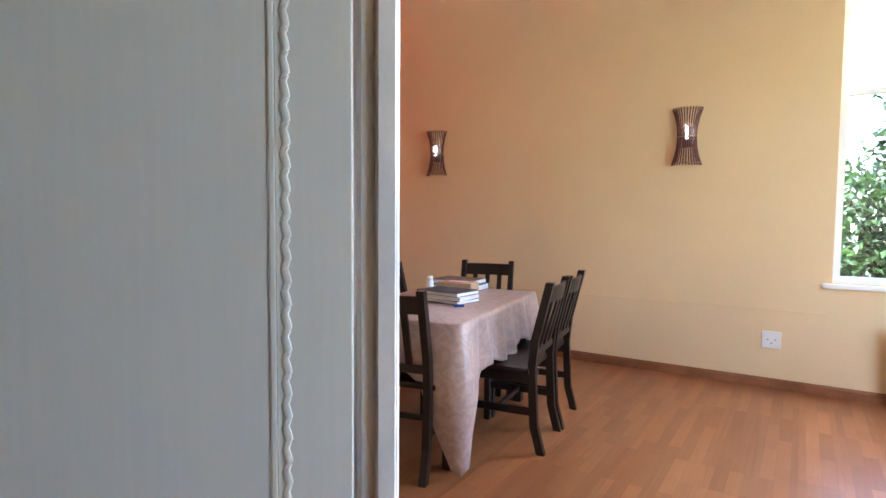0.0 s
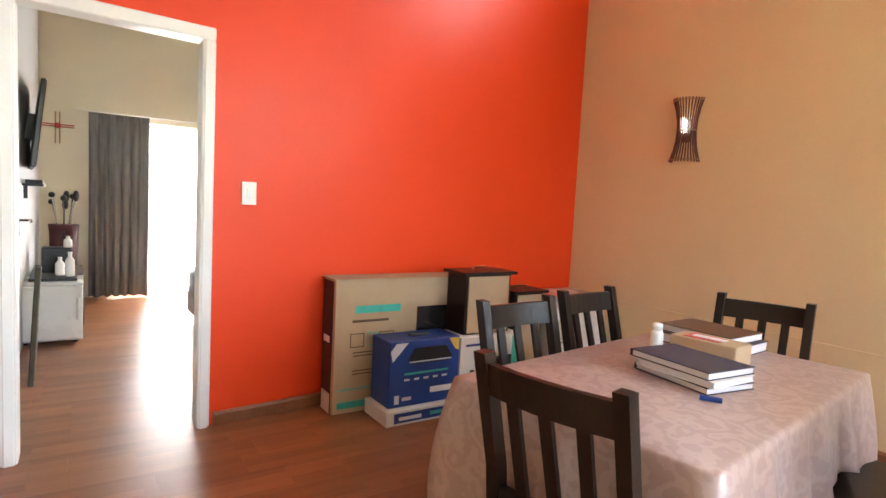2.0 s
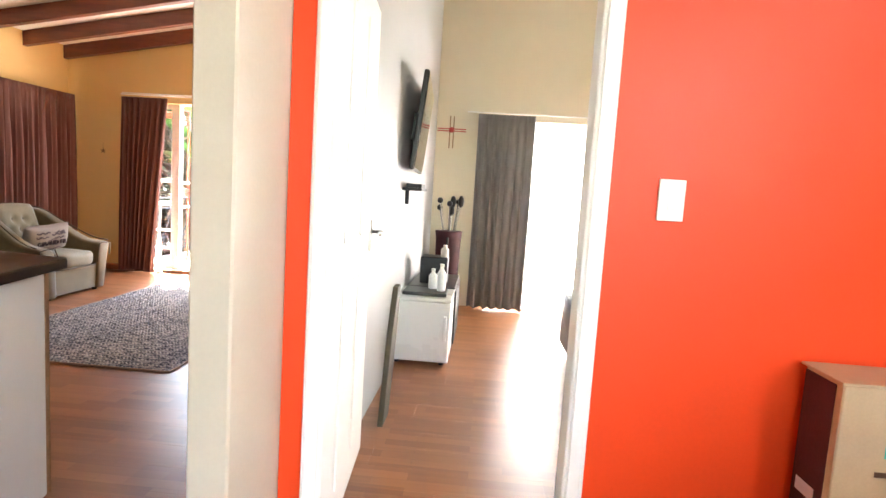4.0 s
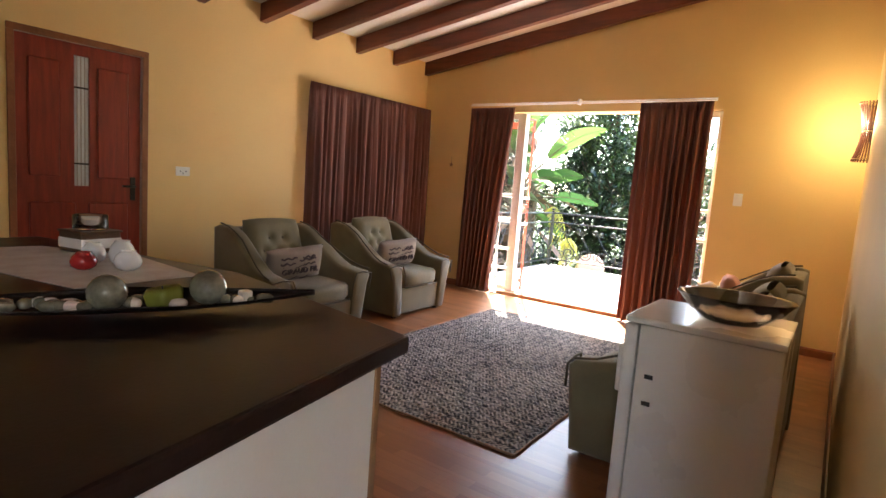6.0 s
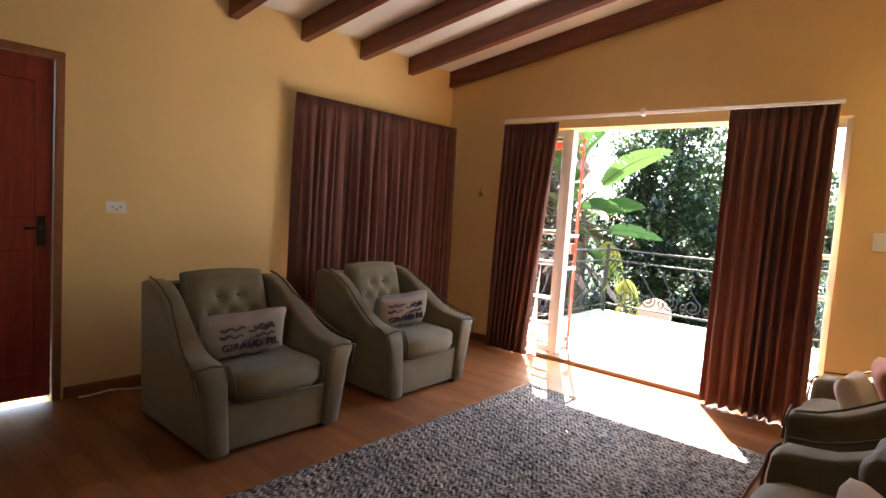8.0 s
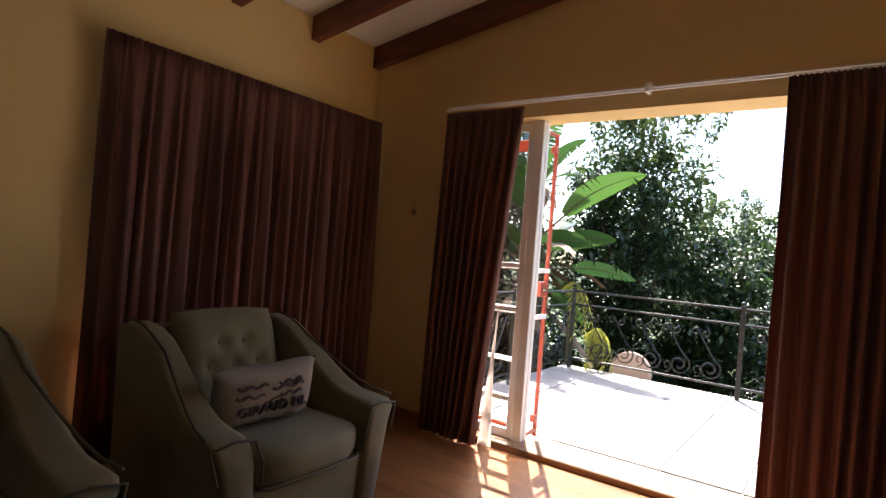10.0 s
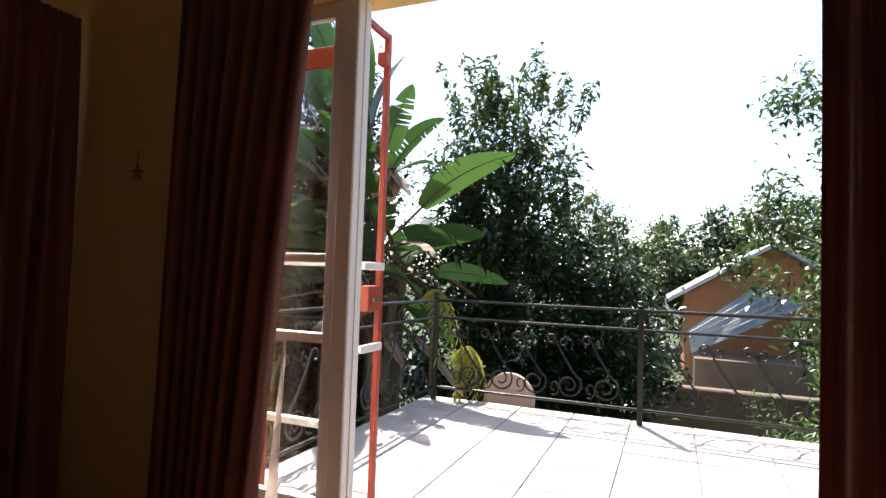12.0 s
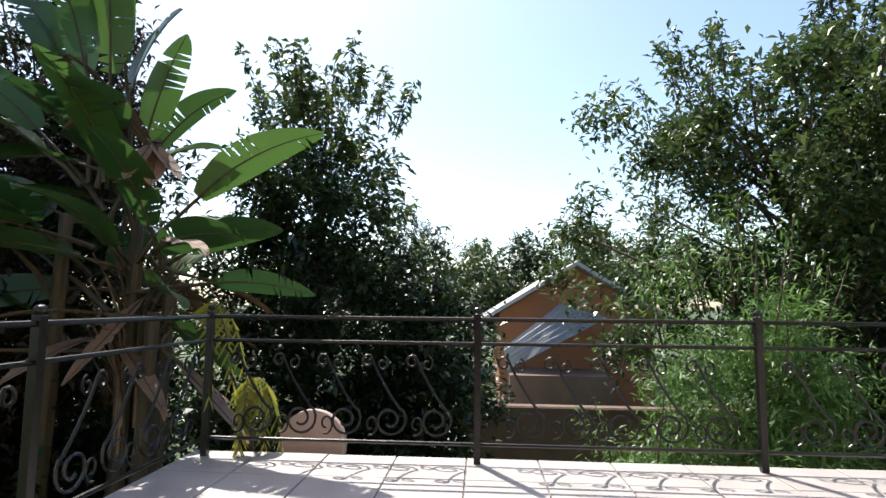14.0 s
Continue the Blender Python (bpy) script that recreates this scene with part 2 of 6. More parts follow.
M = dict(
    cream=mat("cream_paint", (0.72, 0.54, 0.30), 0.55, 0.05, 1.2, 90, 0.12),
    yellow=mat("yellow_paint", (0.74, 0.52, 0.22), 0.6, 0.05, 1.2, 90, 0.12),
    red=mat("red_paint", (0.74, 0.054, 0.009), 0.42, 0.05, 1.5, 80, 0.15, spec=0.3),
    beige=mat("beige_paint", (0.56, 0.50, 0.40), 0.55, 0.05, 1.5, 90, 0.12),
    greyw=mat("grey_paint", (0.40, 0.40, 0.41), 0.6, 0.04, 1.5, 90, 0.1),
    bedw=mat("ivory_paint", (0.74, 0.68, 0.53), 0.6, 0.04, 1.5, 90, 0.1),
    white=mat("white_paint", (0.80, 0.79, 0.76), 0.45, 0.04, 3, 120, 0.08),
    doorw=mat("grained_white_door", (0.77, 0.77, 0.70), 0.45, 0.02, 8, 200, 0.07, stretch=(14, 14, 0.5), dist=0.003),
    ceiling=mat("ceiling_board", (0.78, 0.76, 0.72), 0.7, 0.03, 2, 60, 0.05),
    beam=mat("stained_beam", (0.14, 0.035, 0.013), 0.42, 0.35, 4, 40, 0.25, stretch=(6, 0.6, 6)),
    base=mat("skirting_wood", (0.23, 0.085, 0.033), 0.4, 0.3, 5, 60, 0.15),
    reddoor=mat("mahogany_door", (0.21, 0.022, 0.010), 0.4, 0.3, 5, 60, 0.2, stretch=(8, 8, 0.7)),
    dark=mat("espresso_wood", (0.014, 0.008, 0.006), 0.34, 0.3, 8, 90, 0.15, spec=0.3),
    cloth=wave_cloth("damask_cloth", (0.40, 0.285, 0.25), (0.345, 0.24, 0.21), 3.6, 0.36, 0.1, "DIAGONAL", 16.0),
    curtain=mat("brown_curtain", (0.135, 0.044, 0.030), 0.55, 0.25, 5, 250, 0.25, sheen=0.08, stretch=(6, 6, 0.4)),
    greycurt=mat("grey_curtain", (0.26, 0.25, 0.25), 0.8, 0.15, 5, 250, 0.2, stretch=(6, 6, 0.4)),
    velvet=mat("olive_velvet", (0.140, 0.112, 0.054), 0.75, 0.2, 5, 180, 0.25, sheen=0.2),
    piping=mat("dark_piping", (0.07, 0.055, 0.03), 0.7, 0.2, 30, 200, 0.1),
    rug=rug_mat(),
    cushion=mat("printed_linen", (0.27, 0.225, 0.195), 0.85, 0.1, 10, 300, 0.2),
    ink=mat("dark_print", (0.07, 0.05, 0.06), 0.8, 0.2, 40, 300, 0.0),
    worktop=mat("brown_worktop", (0.020, 0.010, 0.008), 0.32, 0.3, 10, 120, 0.05, spec=0.2),
    panel=mat("white_panel", (0.72, 0.69, 0.67), 0.5, 0.04, 3, 120, 0.05),
    edge=mat("edge_strip", (0.22, 0.11, 0.05), 0.5, 0.2, 10, 100, 0.05),
    enamel=mat("white_enamel", (0.76, 0.74, 0.70), 0.28, 0.03, 3, 80, 0.03, coat=0.3),
    card=mat("brown_cardboard", (0.46, 0.33, 0.20), 0.8, 0.1, 4, 120, 0.15),
    blue=mat("blue_print", (0.010, 0.042, 0.22), 0.45, 0.2, 6, 100, 0.05),
    whitecard=mat("white_cardboard", (0.72, 0.70, 0.68), 0.6, 0.06, 5, 100, 0.08),
    teal=mat("teal_print", (0.05, 0.45, 0.38), 0.6, 0.1, 20, 100, 0.0),
    blackp=mat("black_plastic", (0.012, 0.012, 0.014), 0.35, 0.3, 10, 100, 0.05),
    screen=mat("dark_screen", (0.01, 0.011, 0.012), 0.08, 0.1, 10, 50, 0.0),
    paper=mat("paper", (0.72, 0.72, 0.76), 0.7, 0.08, 30, 200, 0.2, stretch=(1, 1, 30)),
    navy=mat("navy_cover", (0.02, 0.022, 0.05), 0.45, 0.2, 10, 100, 0.08),
    brownbook=mat("brown_cover", (0.10, 0.05, 0.025), 0.5, 0.2, 10, 100, 0.1),
    cane=mat("cane_sticks", (0.13, 0.035, 0.022), 0.5, 0.35, 30, 150, 0.3),
    canetie=mat("cane_binding", (0.30, 0.18, 0.09), 0.6, 0.2, 40, 150, 0.2),
    chrome=mat("chrome", (0.65, 0.65, 0.66), 0.2, 0.05, 10, 60, 0.0, metal=1.0),
    plastic=mat("white_plastic", (0.78, 0.77, 0.73), 0.4, 0.04, 10, 80, 0.0),
    iron=mat("black_iron", (0.012, 0.011, 0.011), 0.32, 0.3, 30, 150, 0.2, metal=0.3),
    gate=mat("red_oxide_paint", (0.36, 0.05, 0.022), 0.42, 0.2, 10, 90, 0.15),
    tile=mat("terrace_tile", (0.40, 0.36, 0.34), 0.6, 0.14, 3, 60, 0.15),
    grout=mat("grout", (0.25, 0.23, 0.21), 0.9, 0.2, 10, 80, 0.2),
    plaster=mat("outer_plaster", (0.60, 0.50, 0.38), 0.8, 0.1, 2, 60, 0.2),
    grass=mat("garden_ground", (0.05, 0.075, 0.022), 0.95, 0.5, 0.8, 12, 0.6, dist=0.05),
    drive=mat("pale_paving", (0.45, 0.42, 0.38), 0.9, 0.1, 1, 20, 0.2),
    orange=mat("terracotta_wall", (0.36, 0.155, 0.07), 0.85, 0.1, 1, 30, 0.2),
    roof=mat("sheet_roof", (0.50, 0.52, 0.54), 0.35, 0.15, 2, 40, 0.1, metal=0.2),
    fascia=mat("grey_fascia", (0.42, 0.40, 0.39), 0.7, 0.1, 4, 40, 0.1),
    gwall=mat("brown_garden_wall", (0.16, 0.105, 0.075), 0.9, 0.2, 2, 30, 0.3),
    bark=mat("bark", (0.09, 0.062, 0.042), 0.9, 0.4, 6, 60, 0.8, stretch=(2, 2, 0.4), dist=0.03),
    stalk=mat("leaf_stalk", (0.065, 0.05, 0.028), 0.7, 0.5, 8, 60, 0.4, stretch=(2, 2, 0.3)),
    dry=mat("dry_leaf", (0.20, 0.13, 0.09), 0.8, 0.35, 8, 60, 0.4),
    pinkstone=mat("pink_plaster", (0.42, 0.31, 0.27), 0.85, 0.12, 5, 60, 0.25),
    leaf_a=leaf_mat("dark_leaf", (0.006, 0.017, 0.006), (0.034, 0.066, 0.016), 0.4, 0.22),
    leaf_b=leaf_mat("fresh_leaf", (0.030, 0.071, 0.017), (0.113, 0.178, 0.048), 0.4, 0.3),
    leaf_c=leaf_mat("mixed_leaf", (0.018, 0.045, 0.012), (0.095, 0.13, 0.036), 0.4, 0.25),
    leaf_f=leaf_mat("feather_leaf", (0.048, 0.113, 0.021), (0.143, 0.250, 0.060), 0.45, 0.3),
    banana=leaf_mat("broad_leaf", (0.008, 0.028, 0.012), (0.060, 0.125, 0.026), 0.28, 0.28),
    twig=leaf_mat("dead_brown_leaf", (0.02, 0.014, 0.010), (0.06, 0.042, 0.028), 0.7, 0.15),
    fern=leaf_mat("fern_leaf", (0.16, 0.20, 0.03), (0.34, 0.32, 0.06)),
    sheer=leaf_mat("white_sheer", (0.78, 0.78, 0.76), (0.8, 0.8, 0.78), 0.8, 0.6),
    glass=glass_mat(),
    smoke=glass_mat("smoked_glass", 0.03, (0.93, 0.89, 0.86)),
    frost=mat("pale_frosted_glass", (0.70, 0.76, 0.80), 0.3, 0.05, 3, 60, 0.1),
    bulb=glow_mat("bulb", (1.0, 0.93, 0.8), 1.2),
    china=mat("white_china", (0.72, 0.70, 0.68), 0.25, 0.04, 10, 60, 0.0, coat=0.4),
    redchina=mat("red_glaze", (0.34, 0.015, 0.015), 0.25, 0.2, 10, 60, 0.0, coat=0.4),
    runner=mat("patterned_runner", (0.46, 0.38, 0.36), 0.8, 0.2, 14, 200, 0.1, col2=(0.60, 0.56, 0.54)),
    pink=mat("pink_cushion", (0.52, 0.26, 0.20), 0.85, 0.1, 10, 200, 0.2),
    pale=mat("pale_cushion", (0.62, 0.54, 0.50), 0.85, 0.1, 10, 200, 0.2),
    stonebead=mat("glass_pebble", (0.16, 0.15, 0.11), 0.15, 0.4, 20, 80, 0.0, coat=0.5),
    yellowp=mat("yellow_print", (0.65, 0.42, 0.06), 0.5, 0.1, 10, 80, 0.0),
    redp=mat("red_print", (0.5, 0.06, 0.05), 0.5, 0.1, 10, 80, 0.0),
    bagred=mat("dark_red_cloth", (0.06, 0.012, 0.016), 0.7, 0.3, 10, 100, 0.2),
)
FLOORM = wood_floor()


def let_light_through(m, share, col):
    """Mixes a translucent layer into a cloth."""
    nt = m.node_tree
    t = nt.nodes.new("ShaderNodeBsdfTranslucent")
    t.inputs["Color"].default_value = (*col, 1)
    mx = nt.nodes.new("ShaderNodeMixShader")
    mx.inputs[0].default_value = share
    nt.links.new(nt.nodes["Principled BSDF"].outputs[0], mx.inputs[1])
    nt.links.new(t.outputs[0], mx.inputs[2])
    nt.links.new(mx.outputs[0], nt.nodes["Material Output"].inputs["Surface"])


let_light_through(M["curtain"], 0.12, (0.30, 0.10, 0.06))
let_light_through(M["greycurt"], 0.15, (0.35, 0.33, 0.32))


# ---- mesh helpers ----
def bm_box(x0, y0, z0, x1, y1, z1, bevel=0.0, bm=None, seg=1):
    bm = bm or bmesh.new()
    g = bmesh.ops.create_cube(bm, size=1)
    for v in g["verts"]:
        v.co = Vector((x0 + (v.co.x + 0.5) * (x1 - x0), y0 + (v.co.y + 0.5) * (y1 - y0), z0 + (v.co.z + 0.5) * (z1 - z0)))
    if bevel:
        ed = list({e for v in g["verts"] for e in v.link_edges})
        bmesh.ops.bevel(bm, geom=ed, offset=bevel, segments=seg, affect="EDGES", profile=0.6)
    return bm


def bm_cyl(r0, r1, z0, z1, n=16, bm=None, cx=0.0, cy=0.0, caps=True):
    bm = bm or bmesh.new()
    g = bmesh.ops.create_cone(bm, cap_ends=caps, segments=n, radius1=r0, radius2=r1, depth=z1 - z0)
    for v in g["verts"]:
        v.co += Vector((cx, cy, (z0 + z1) / 2))
    return bm


def bm_lathe(profile, n=24, bm=None, c=(0, 0, 0)):
    bm = bm or bmesh.new()
    rings = []
    for r, z in profile:
        rings.append([bm.verts.new((c[0] + r * math.cos(2 * math.pi * i / n), c[1] + r * math.sin(2 * math.pi * i / n), c[2] + z)) for i in range(n)])
    for a, b in zip(rings, rings[1:]):
        for i in range(n):
            bm.faces.new((a[i], a[(i + 1) % n], b[(i + 1) % n], b[i]))
    bm.faces.new(rings[0][::-1])
    bm.faces.new(rings[-1])
    return bm


def bm_tube(pts, r, n=6, bm=None, taper=1.0):
    bm = bm or bmesh.new()
    pts = [Vector(p) for p in pts]
    rings = []
    for i, p in enumerate(pts):
        d = (pts[min(i + 1, len(pts) - 1)] - pts[max(i - 1, 0)]).normalized()
        a = d.orthogonal().normalized() if i == 0 else (a - d * a.dot(d)).normalized()
        b = d.cross(a)
        rr = r * (1 + (taper - 1) * i / max(1, len(pts) - 1))
        rings.append([bm.verts.new(p + rr * (math.cos(2 * math.pi * k / n) * a + math.sin(2 * math.pi * k / n) * b)) for k in range(n)])
    for u, v in zip(rings, rings[1:]):
        for k in range(n):
            bm.faces.new((u[k], u[(k + 1) % n], v[(k + 1) % n], v[k]))
    bm.faces.new(rings[0][::-1])
    bm.faces.new(rings[-1])
    return bm


def bm_blob(sx, sy, sz, c=(0, 0, 0), p=3.0, n=18, bm=None):
    """A cushion-like rounded box."""
    bm = bm or bmesh.new()
    g = bmesh.ops.create_uvsphere(bm, u_segments=n, v_segments=n // 2 + 2, radius=1)
    for v in g["verts"]:
        q = v.co
        s = (abs(q.x) ** p + abs(q.y) ** p + abs(q.z) ** p) ** (-1 / p)
        v.co = Vector((c[0] + q.x * s * sx, c[1] + q.y * s * sy, c[2] + q.z * s * sz))
    return bm


def bm_prism(outline, axis, a0, a1, bm=None, bevel=0.0):
    """Extrudes a closed outline of (u, v) along an axis: 'x' takes (y, z), 'y' takes (x, z), 'z' takes (x, y)."""
    bm = bm or bmesh.new()

    def co(u, v, a):
        return {"x": (a, u, v), "y": (u, a, v), "z": (u, v, a)}[axis]
    lo = [bm.verts.new(co(u, v, a0)) for u, v in outline]
    hi = [bm.verts.new(co(u, v, a1)) for u, v in outline]
    fs = [bm.faces.new(lo), bm.faces.new(hi)]
    n = len(outline)
    for i in range(n):
        fs.append(bm.faces.new((lo[i], lo[(i + 1) % n], hi[(i + 1) % n], hi[i])))
    bmesh.ops.recalc_face_normals(bm, faces=fs)
    if bevel:
        ed = [e for e in bm.edges if (e.verts[0] in lo) == (e.verts[1] in lo)]
        bmesh.ops.bevel(bm, geom=ed, offset=bevel, segments=2, affect="EDGES", profile=0.6)
    return bm


def make(name, bm, material, smooth=False):
    me = bpy.data.meshes.new(name)
    bm.to_mesh(me)
    bm.free()
    me.materials.append(material)
    if smooth:
        for p in me.polygons:
            p.use_smooth = True
    return new(name, me)


def part(name, bm, material, parent, label="", smooth=False):
    ob = make(name, bm, material, smooth)
    ob.parent = parent
    if label:
        ob["label"] = label
    return ob


def thing(name, label, category, m=None, group="", kind=""):
    ob = new(name)
    ob.empty_display_size = 0.1
    if m is not None:
        ob.matrix_world = m
    return tagged(ob, label, category, group, kind)


def struct(name, bm, material, label, category):
    return tagged(make(name, bm, material), label, category, "", "structure")


def text_part(name, body, size, material, parent, m, depth=0.0006, label=""):
    cu = bpy.data.curves.new(name, "FONT")
    cu.body, cu.size, cu.extrude, cu.align_x, cu.align_y = body, size, depth, "CENTER", "CENTER"
    tmp = bpy.data.objects.new(name, cu)
    scene.collection.objects.link(tmp)
    me = bpy.data.meshes.new_from_object(tmp.evaluated_get(bpy.context.evaluated_depsgraph_get()))
    bpy.data.objects.remove(tmp)
    me.materials.clear()
    me.materials.append(material)
    ob = new(name, me)
    ob.parent = parent
    ob.matrix_local = m
    if label:
        ob["label"] = label
    return ob


# ---- structure ----
TOPZ = 4.4
struct("floor", bm_box(W, S, -0.2, E, N, -0.008), M["base"], "underlay below the warm brown laminate floor", "floor")


def wall_along_x(name, y0, y1, xa, xb, holes, material, label, z0=-0.2, z1=TOPZ):
    """A wall between y0 and y1 from xa to xb with holes (xa, xb, za, zb)."""
    bm = bmesh.new()
    cuts = sorted({xa, xb, *[h[0] for h in holes], *[h[1] for h in holes]})
    for a, b in zip(cuts, cuts[1:]):
        hs = [h for h in holes if h[0] <= a + 1e-6 and h[1] >= b - 1e-6]
        z = z0
        for h in sorted(hs, key=lambda q: q[2]):
            if h[2] > z:
                bm_box(a, y0, z, b, y1, h[2], bm=bm)
            z = h[3]
        if z < z1:
            bm_box(a, y0, z, b, y1, z1, bm=bm)
    bmesh.ops.remove_doubles(bm, verts=bm.verts, dist=0.0005)
    return struct(name, bm, material, label, "wall")


def wall_along_y(name, x0, x1, ya, yb, holes, material, label, z0=-0.2, z1=TOPZ, slant=0.0, yref=0.0):
    ob = wall_along_x(name, 0, 1, ya, yb, holes, material, label, z0, z1)
    for v in ob.data.vertices:
        u, k, z = v.co
        v.co = (x0 + (x1 - x0) * k - slant * (u - yref), u, z)
    ob.data.flip_normals()
    return ob


DOORX0, DOORX1 = -2.87, -2.05
wall_along_x("wall_south", S - 0.22, S, W - 0.23, E + 0.12, [(DOORX0 - 0.02, DOORX1 + 0.02, -0.02, 2.075), (-6.2, -4.52, 0.5, 2.08)], M["yellow"], "warm yellow plastered wall with front door and window")
OPEN0, OPEN1, LINTEL = -1.12, 1.53, 2.13
wall_along_y("wall_west", W - 0.23, W, S - 0.22, DIV1, [(OPEN0, OPEN1, 0.035, LINTEL)], M["yellow"], "warm yellow plastered wall with terrace opening")
wall_along_x("wall_north", N, N + 0.2, redx(N) - 0.11, E + 0.12, [(2.66, 4.3, 0.80, 2.9), (-0.62, 0.45, 3.38, 3.8)], M["cream"], "cream painted wall with tall window and high window")
# Unseen end wall; its opening is added for the east fill lamp.
wall_along_y("wall_east", E, E + 0.12, S, N, [(3.8, 5.4, 0.7, 2.5)], M["cream"], "unseen cream painted end wall with an opening added for light")
# Two unseen partitions, added to keep dining light out of the living room.
struct("wall_passage_blocker", bm_box(2.85, 2.42, 0, E, 2.52, 3.45), M["cream"], "unseen cream painted passage wall that blocks light", "wall")
struct("wall_kitchen_blocker", bm_box(0.25, 2.38, 0, 1.78, 2.48, 3.44), M["cream"], "unseen cream painted kitchen partition wall that blocks light", "wall")
struct("wall_divide", bm_box(W, DIV0, 0, -0.95, DIV1 - 0.003, 3.52, 0.006), M["beige"], "beige painted wall end between living room and bedroom", "wall")
struct("wall_divide_face", bm_box(W, DIV0 - 0.004, 0, -1.0, DIV0 - 0.0005, 3.5), M["yellow"], "warm yellow face of the dividing wall", "wall")
BD0, BD1, BDZ = 2.90, 3.655, 2.045
wall_along_y("wall_red", REDX - 0.1, REDX, DIV1, N, [(BD0 - 0.03, BD1 + 0.03, -0.02, BDZ + 0.03)], M["red"], "bright red painted wall with bedroom doorway", slant=SLANT, yref=DIV1)
wall_along_y("wall_red_back", REDX - 0.106, REDX - 0.102, DIV1, N, [(BD0 - 0.03, BD1 + 0.03, -0.02, BDZ + 0.03)], M["bedw"], "ivory bedroom side of the red wall", slant=SLANT, yref=DIV1)
wall_along_y("wall_bedroom_west", BW - 0.2, BW, DIV1, N, [(3.35, 5.9, -0.02, 2.06)], M["bedw"], "ivory bedroom wall with a wide glazed door")
wall_along_x("wall_bedroom_north", N - 0.1, N - 0.001, BW, redx(N) - 0.11, [], M["bedw"], "ivory bedroom end wall")
struct("wall_bedroom_south", bm_box(BW, DIV1, 0, redx(2.8) - 0.12, DIV1 + 0.004, 3.6), M["greyw"], "grey painted bedroom wall behind the television", "wall")

cb = bmesh.new()
bm_prism([(S - 0.22, ceil_z(S - 0.22)), (N + 0.2, ceil_z(N + 0.2)), (N + 0.2, ceil_z(N + 0.2) + 0.12), (S - 0.22, ceil_z(S - 0.22) + 0.12)], "x", W - 0.23, E + 0.12, bm=cb)
struct("ceiling", cb, M["ceiling"], "white sloping boarded ceiling", "ceiling")
rb = bm_prism([(S - 0.7, ceil_z(S - 0.7) + 0.14), (N + 0.6, ceil_z(N + 0.6) + 0.14), (N + 0.6, ceil_z(N + 0.6) + 0.2), (S - 0.7, ceil_z(S - 0.7) + 0.2)], "x", W - 0.4, E + 0.5)
struct("roof", rb, M["roof"], "grey sheet roof over the house", "roof")


def beam(x, y0=S, y1=N):
    t = make("ceiling_beam", bm_prism([(y0, beam_z(y0)), (y1, beam_z(y1)), (y1, ceil_z(y1) - 0.001), (y0, ceil_z(y0) - 0.001)], "x", x - 0.035, x + 0.035), M["beam"])
    return tagged(t, "dark red-brown stained timber ceiling beam", "beam", "ceiling beams", "structure")


for i in range(9):
    beam(-6.395 + 0.612 * i, S, DIV0 - 0.004 if i < 9 else N)
for i in range(7):
    beam(-5.5 + 0.612 * i, DIV1, N - 0.1)
for i in range(9):
    beam(-0.75 + 0.612 * i, S if i > 0 else S, N)


def skirting(x0, y0, x1, y1, side, material=M["base"], h=0.075):
    d = Vector((x1 - x0, y1 - y0, 0))
    n = Vector((-d.y, d.x, 0)).normalized() * side
    bm = bmesh.new()
    pr = [(0.002, 0.0), (0.018, 0.0), (0.018, h - 0.015), (0.010, h), (0.002, h)]
    rows = [[bm.verts.new(Vector((px, py, z)) + n * o) for o, z in pr] for px, py in ((x0, y0), (x1, y1))]
    for i in range(5):
        bm.faces.new((rows[0][i], rows[0][(i + 1) % 5], rows[1][(i + 1) % 5], rows[1][i]))
    bm.faces.new(rows[0]), bm.faces.new(rows[1][::-1])
    bmesh.ops.recalc_face_normals(bm, faces=bm.faces)
    return struct("baseboard", bm, material, "brown wooden skirting board along the wall", "baseboard")


skirting(redx(N), N, E, N, -1)
skirting(redx(3.74), 3.74, redx(N), N, -1)
skirting(W, S, DOORX0 - 0.06, S, 1)
skirting(DOORX1 + 0.06, S, E, S, 1)
skirting(W, S, W, OPEN0, -1)
skirting(W, OPEN1, W, DIV0, -1)
skirting(-1.29, DIV1, -0.95, DIV1, 1)
skirting(W, DIV0 - 0.005, -0.95, DIV0 - 0.005, -1)
struct("threshold", bm_box(W - 0.23, OPEN0, -0.02, W + 0.01, OPEN1, 0.04, 0.006), M["edge"], "wooden threshold of the terrace opening", "threshold")
cable = make("wall_cable", bm_box(redx(N) + 0.01, N - 0.006, 0.575, 2.64, N - 0.001, 0.587, 0.002), M["cream"])
tagged(cable, "thin cream painted cable cover along the wall", "cable", "", "structure")


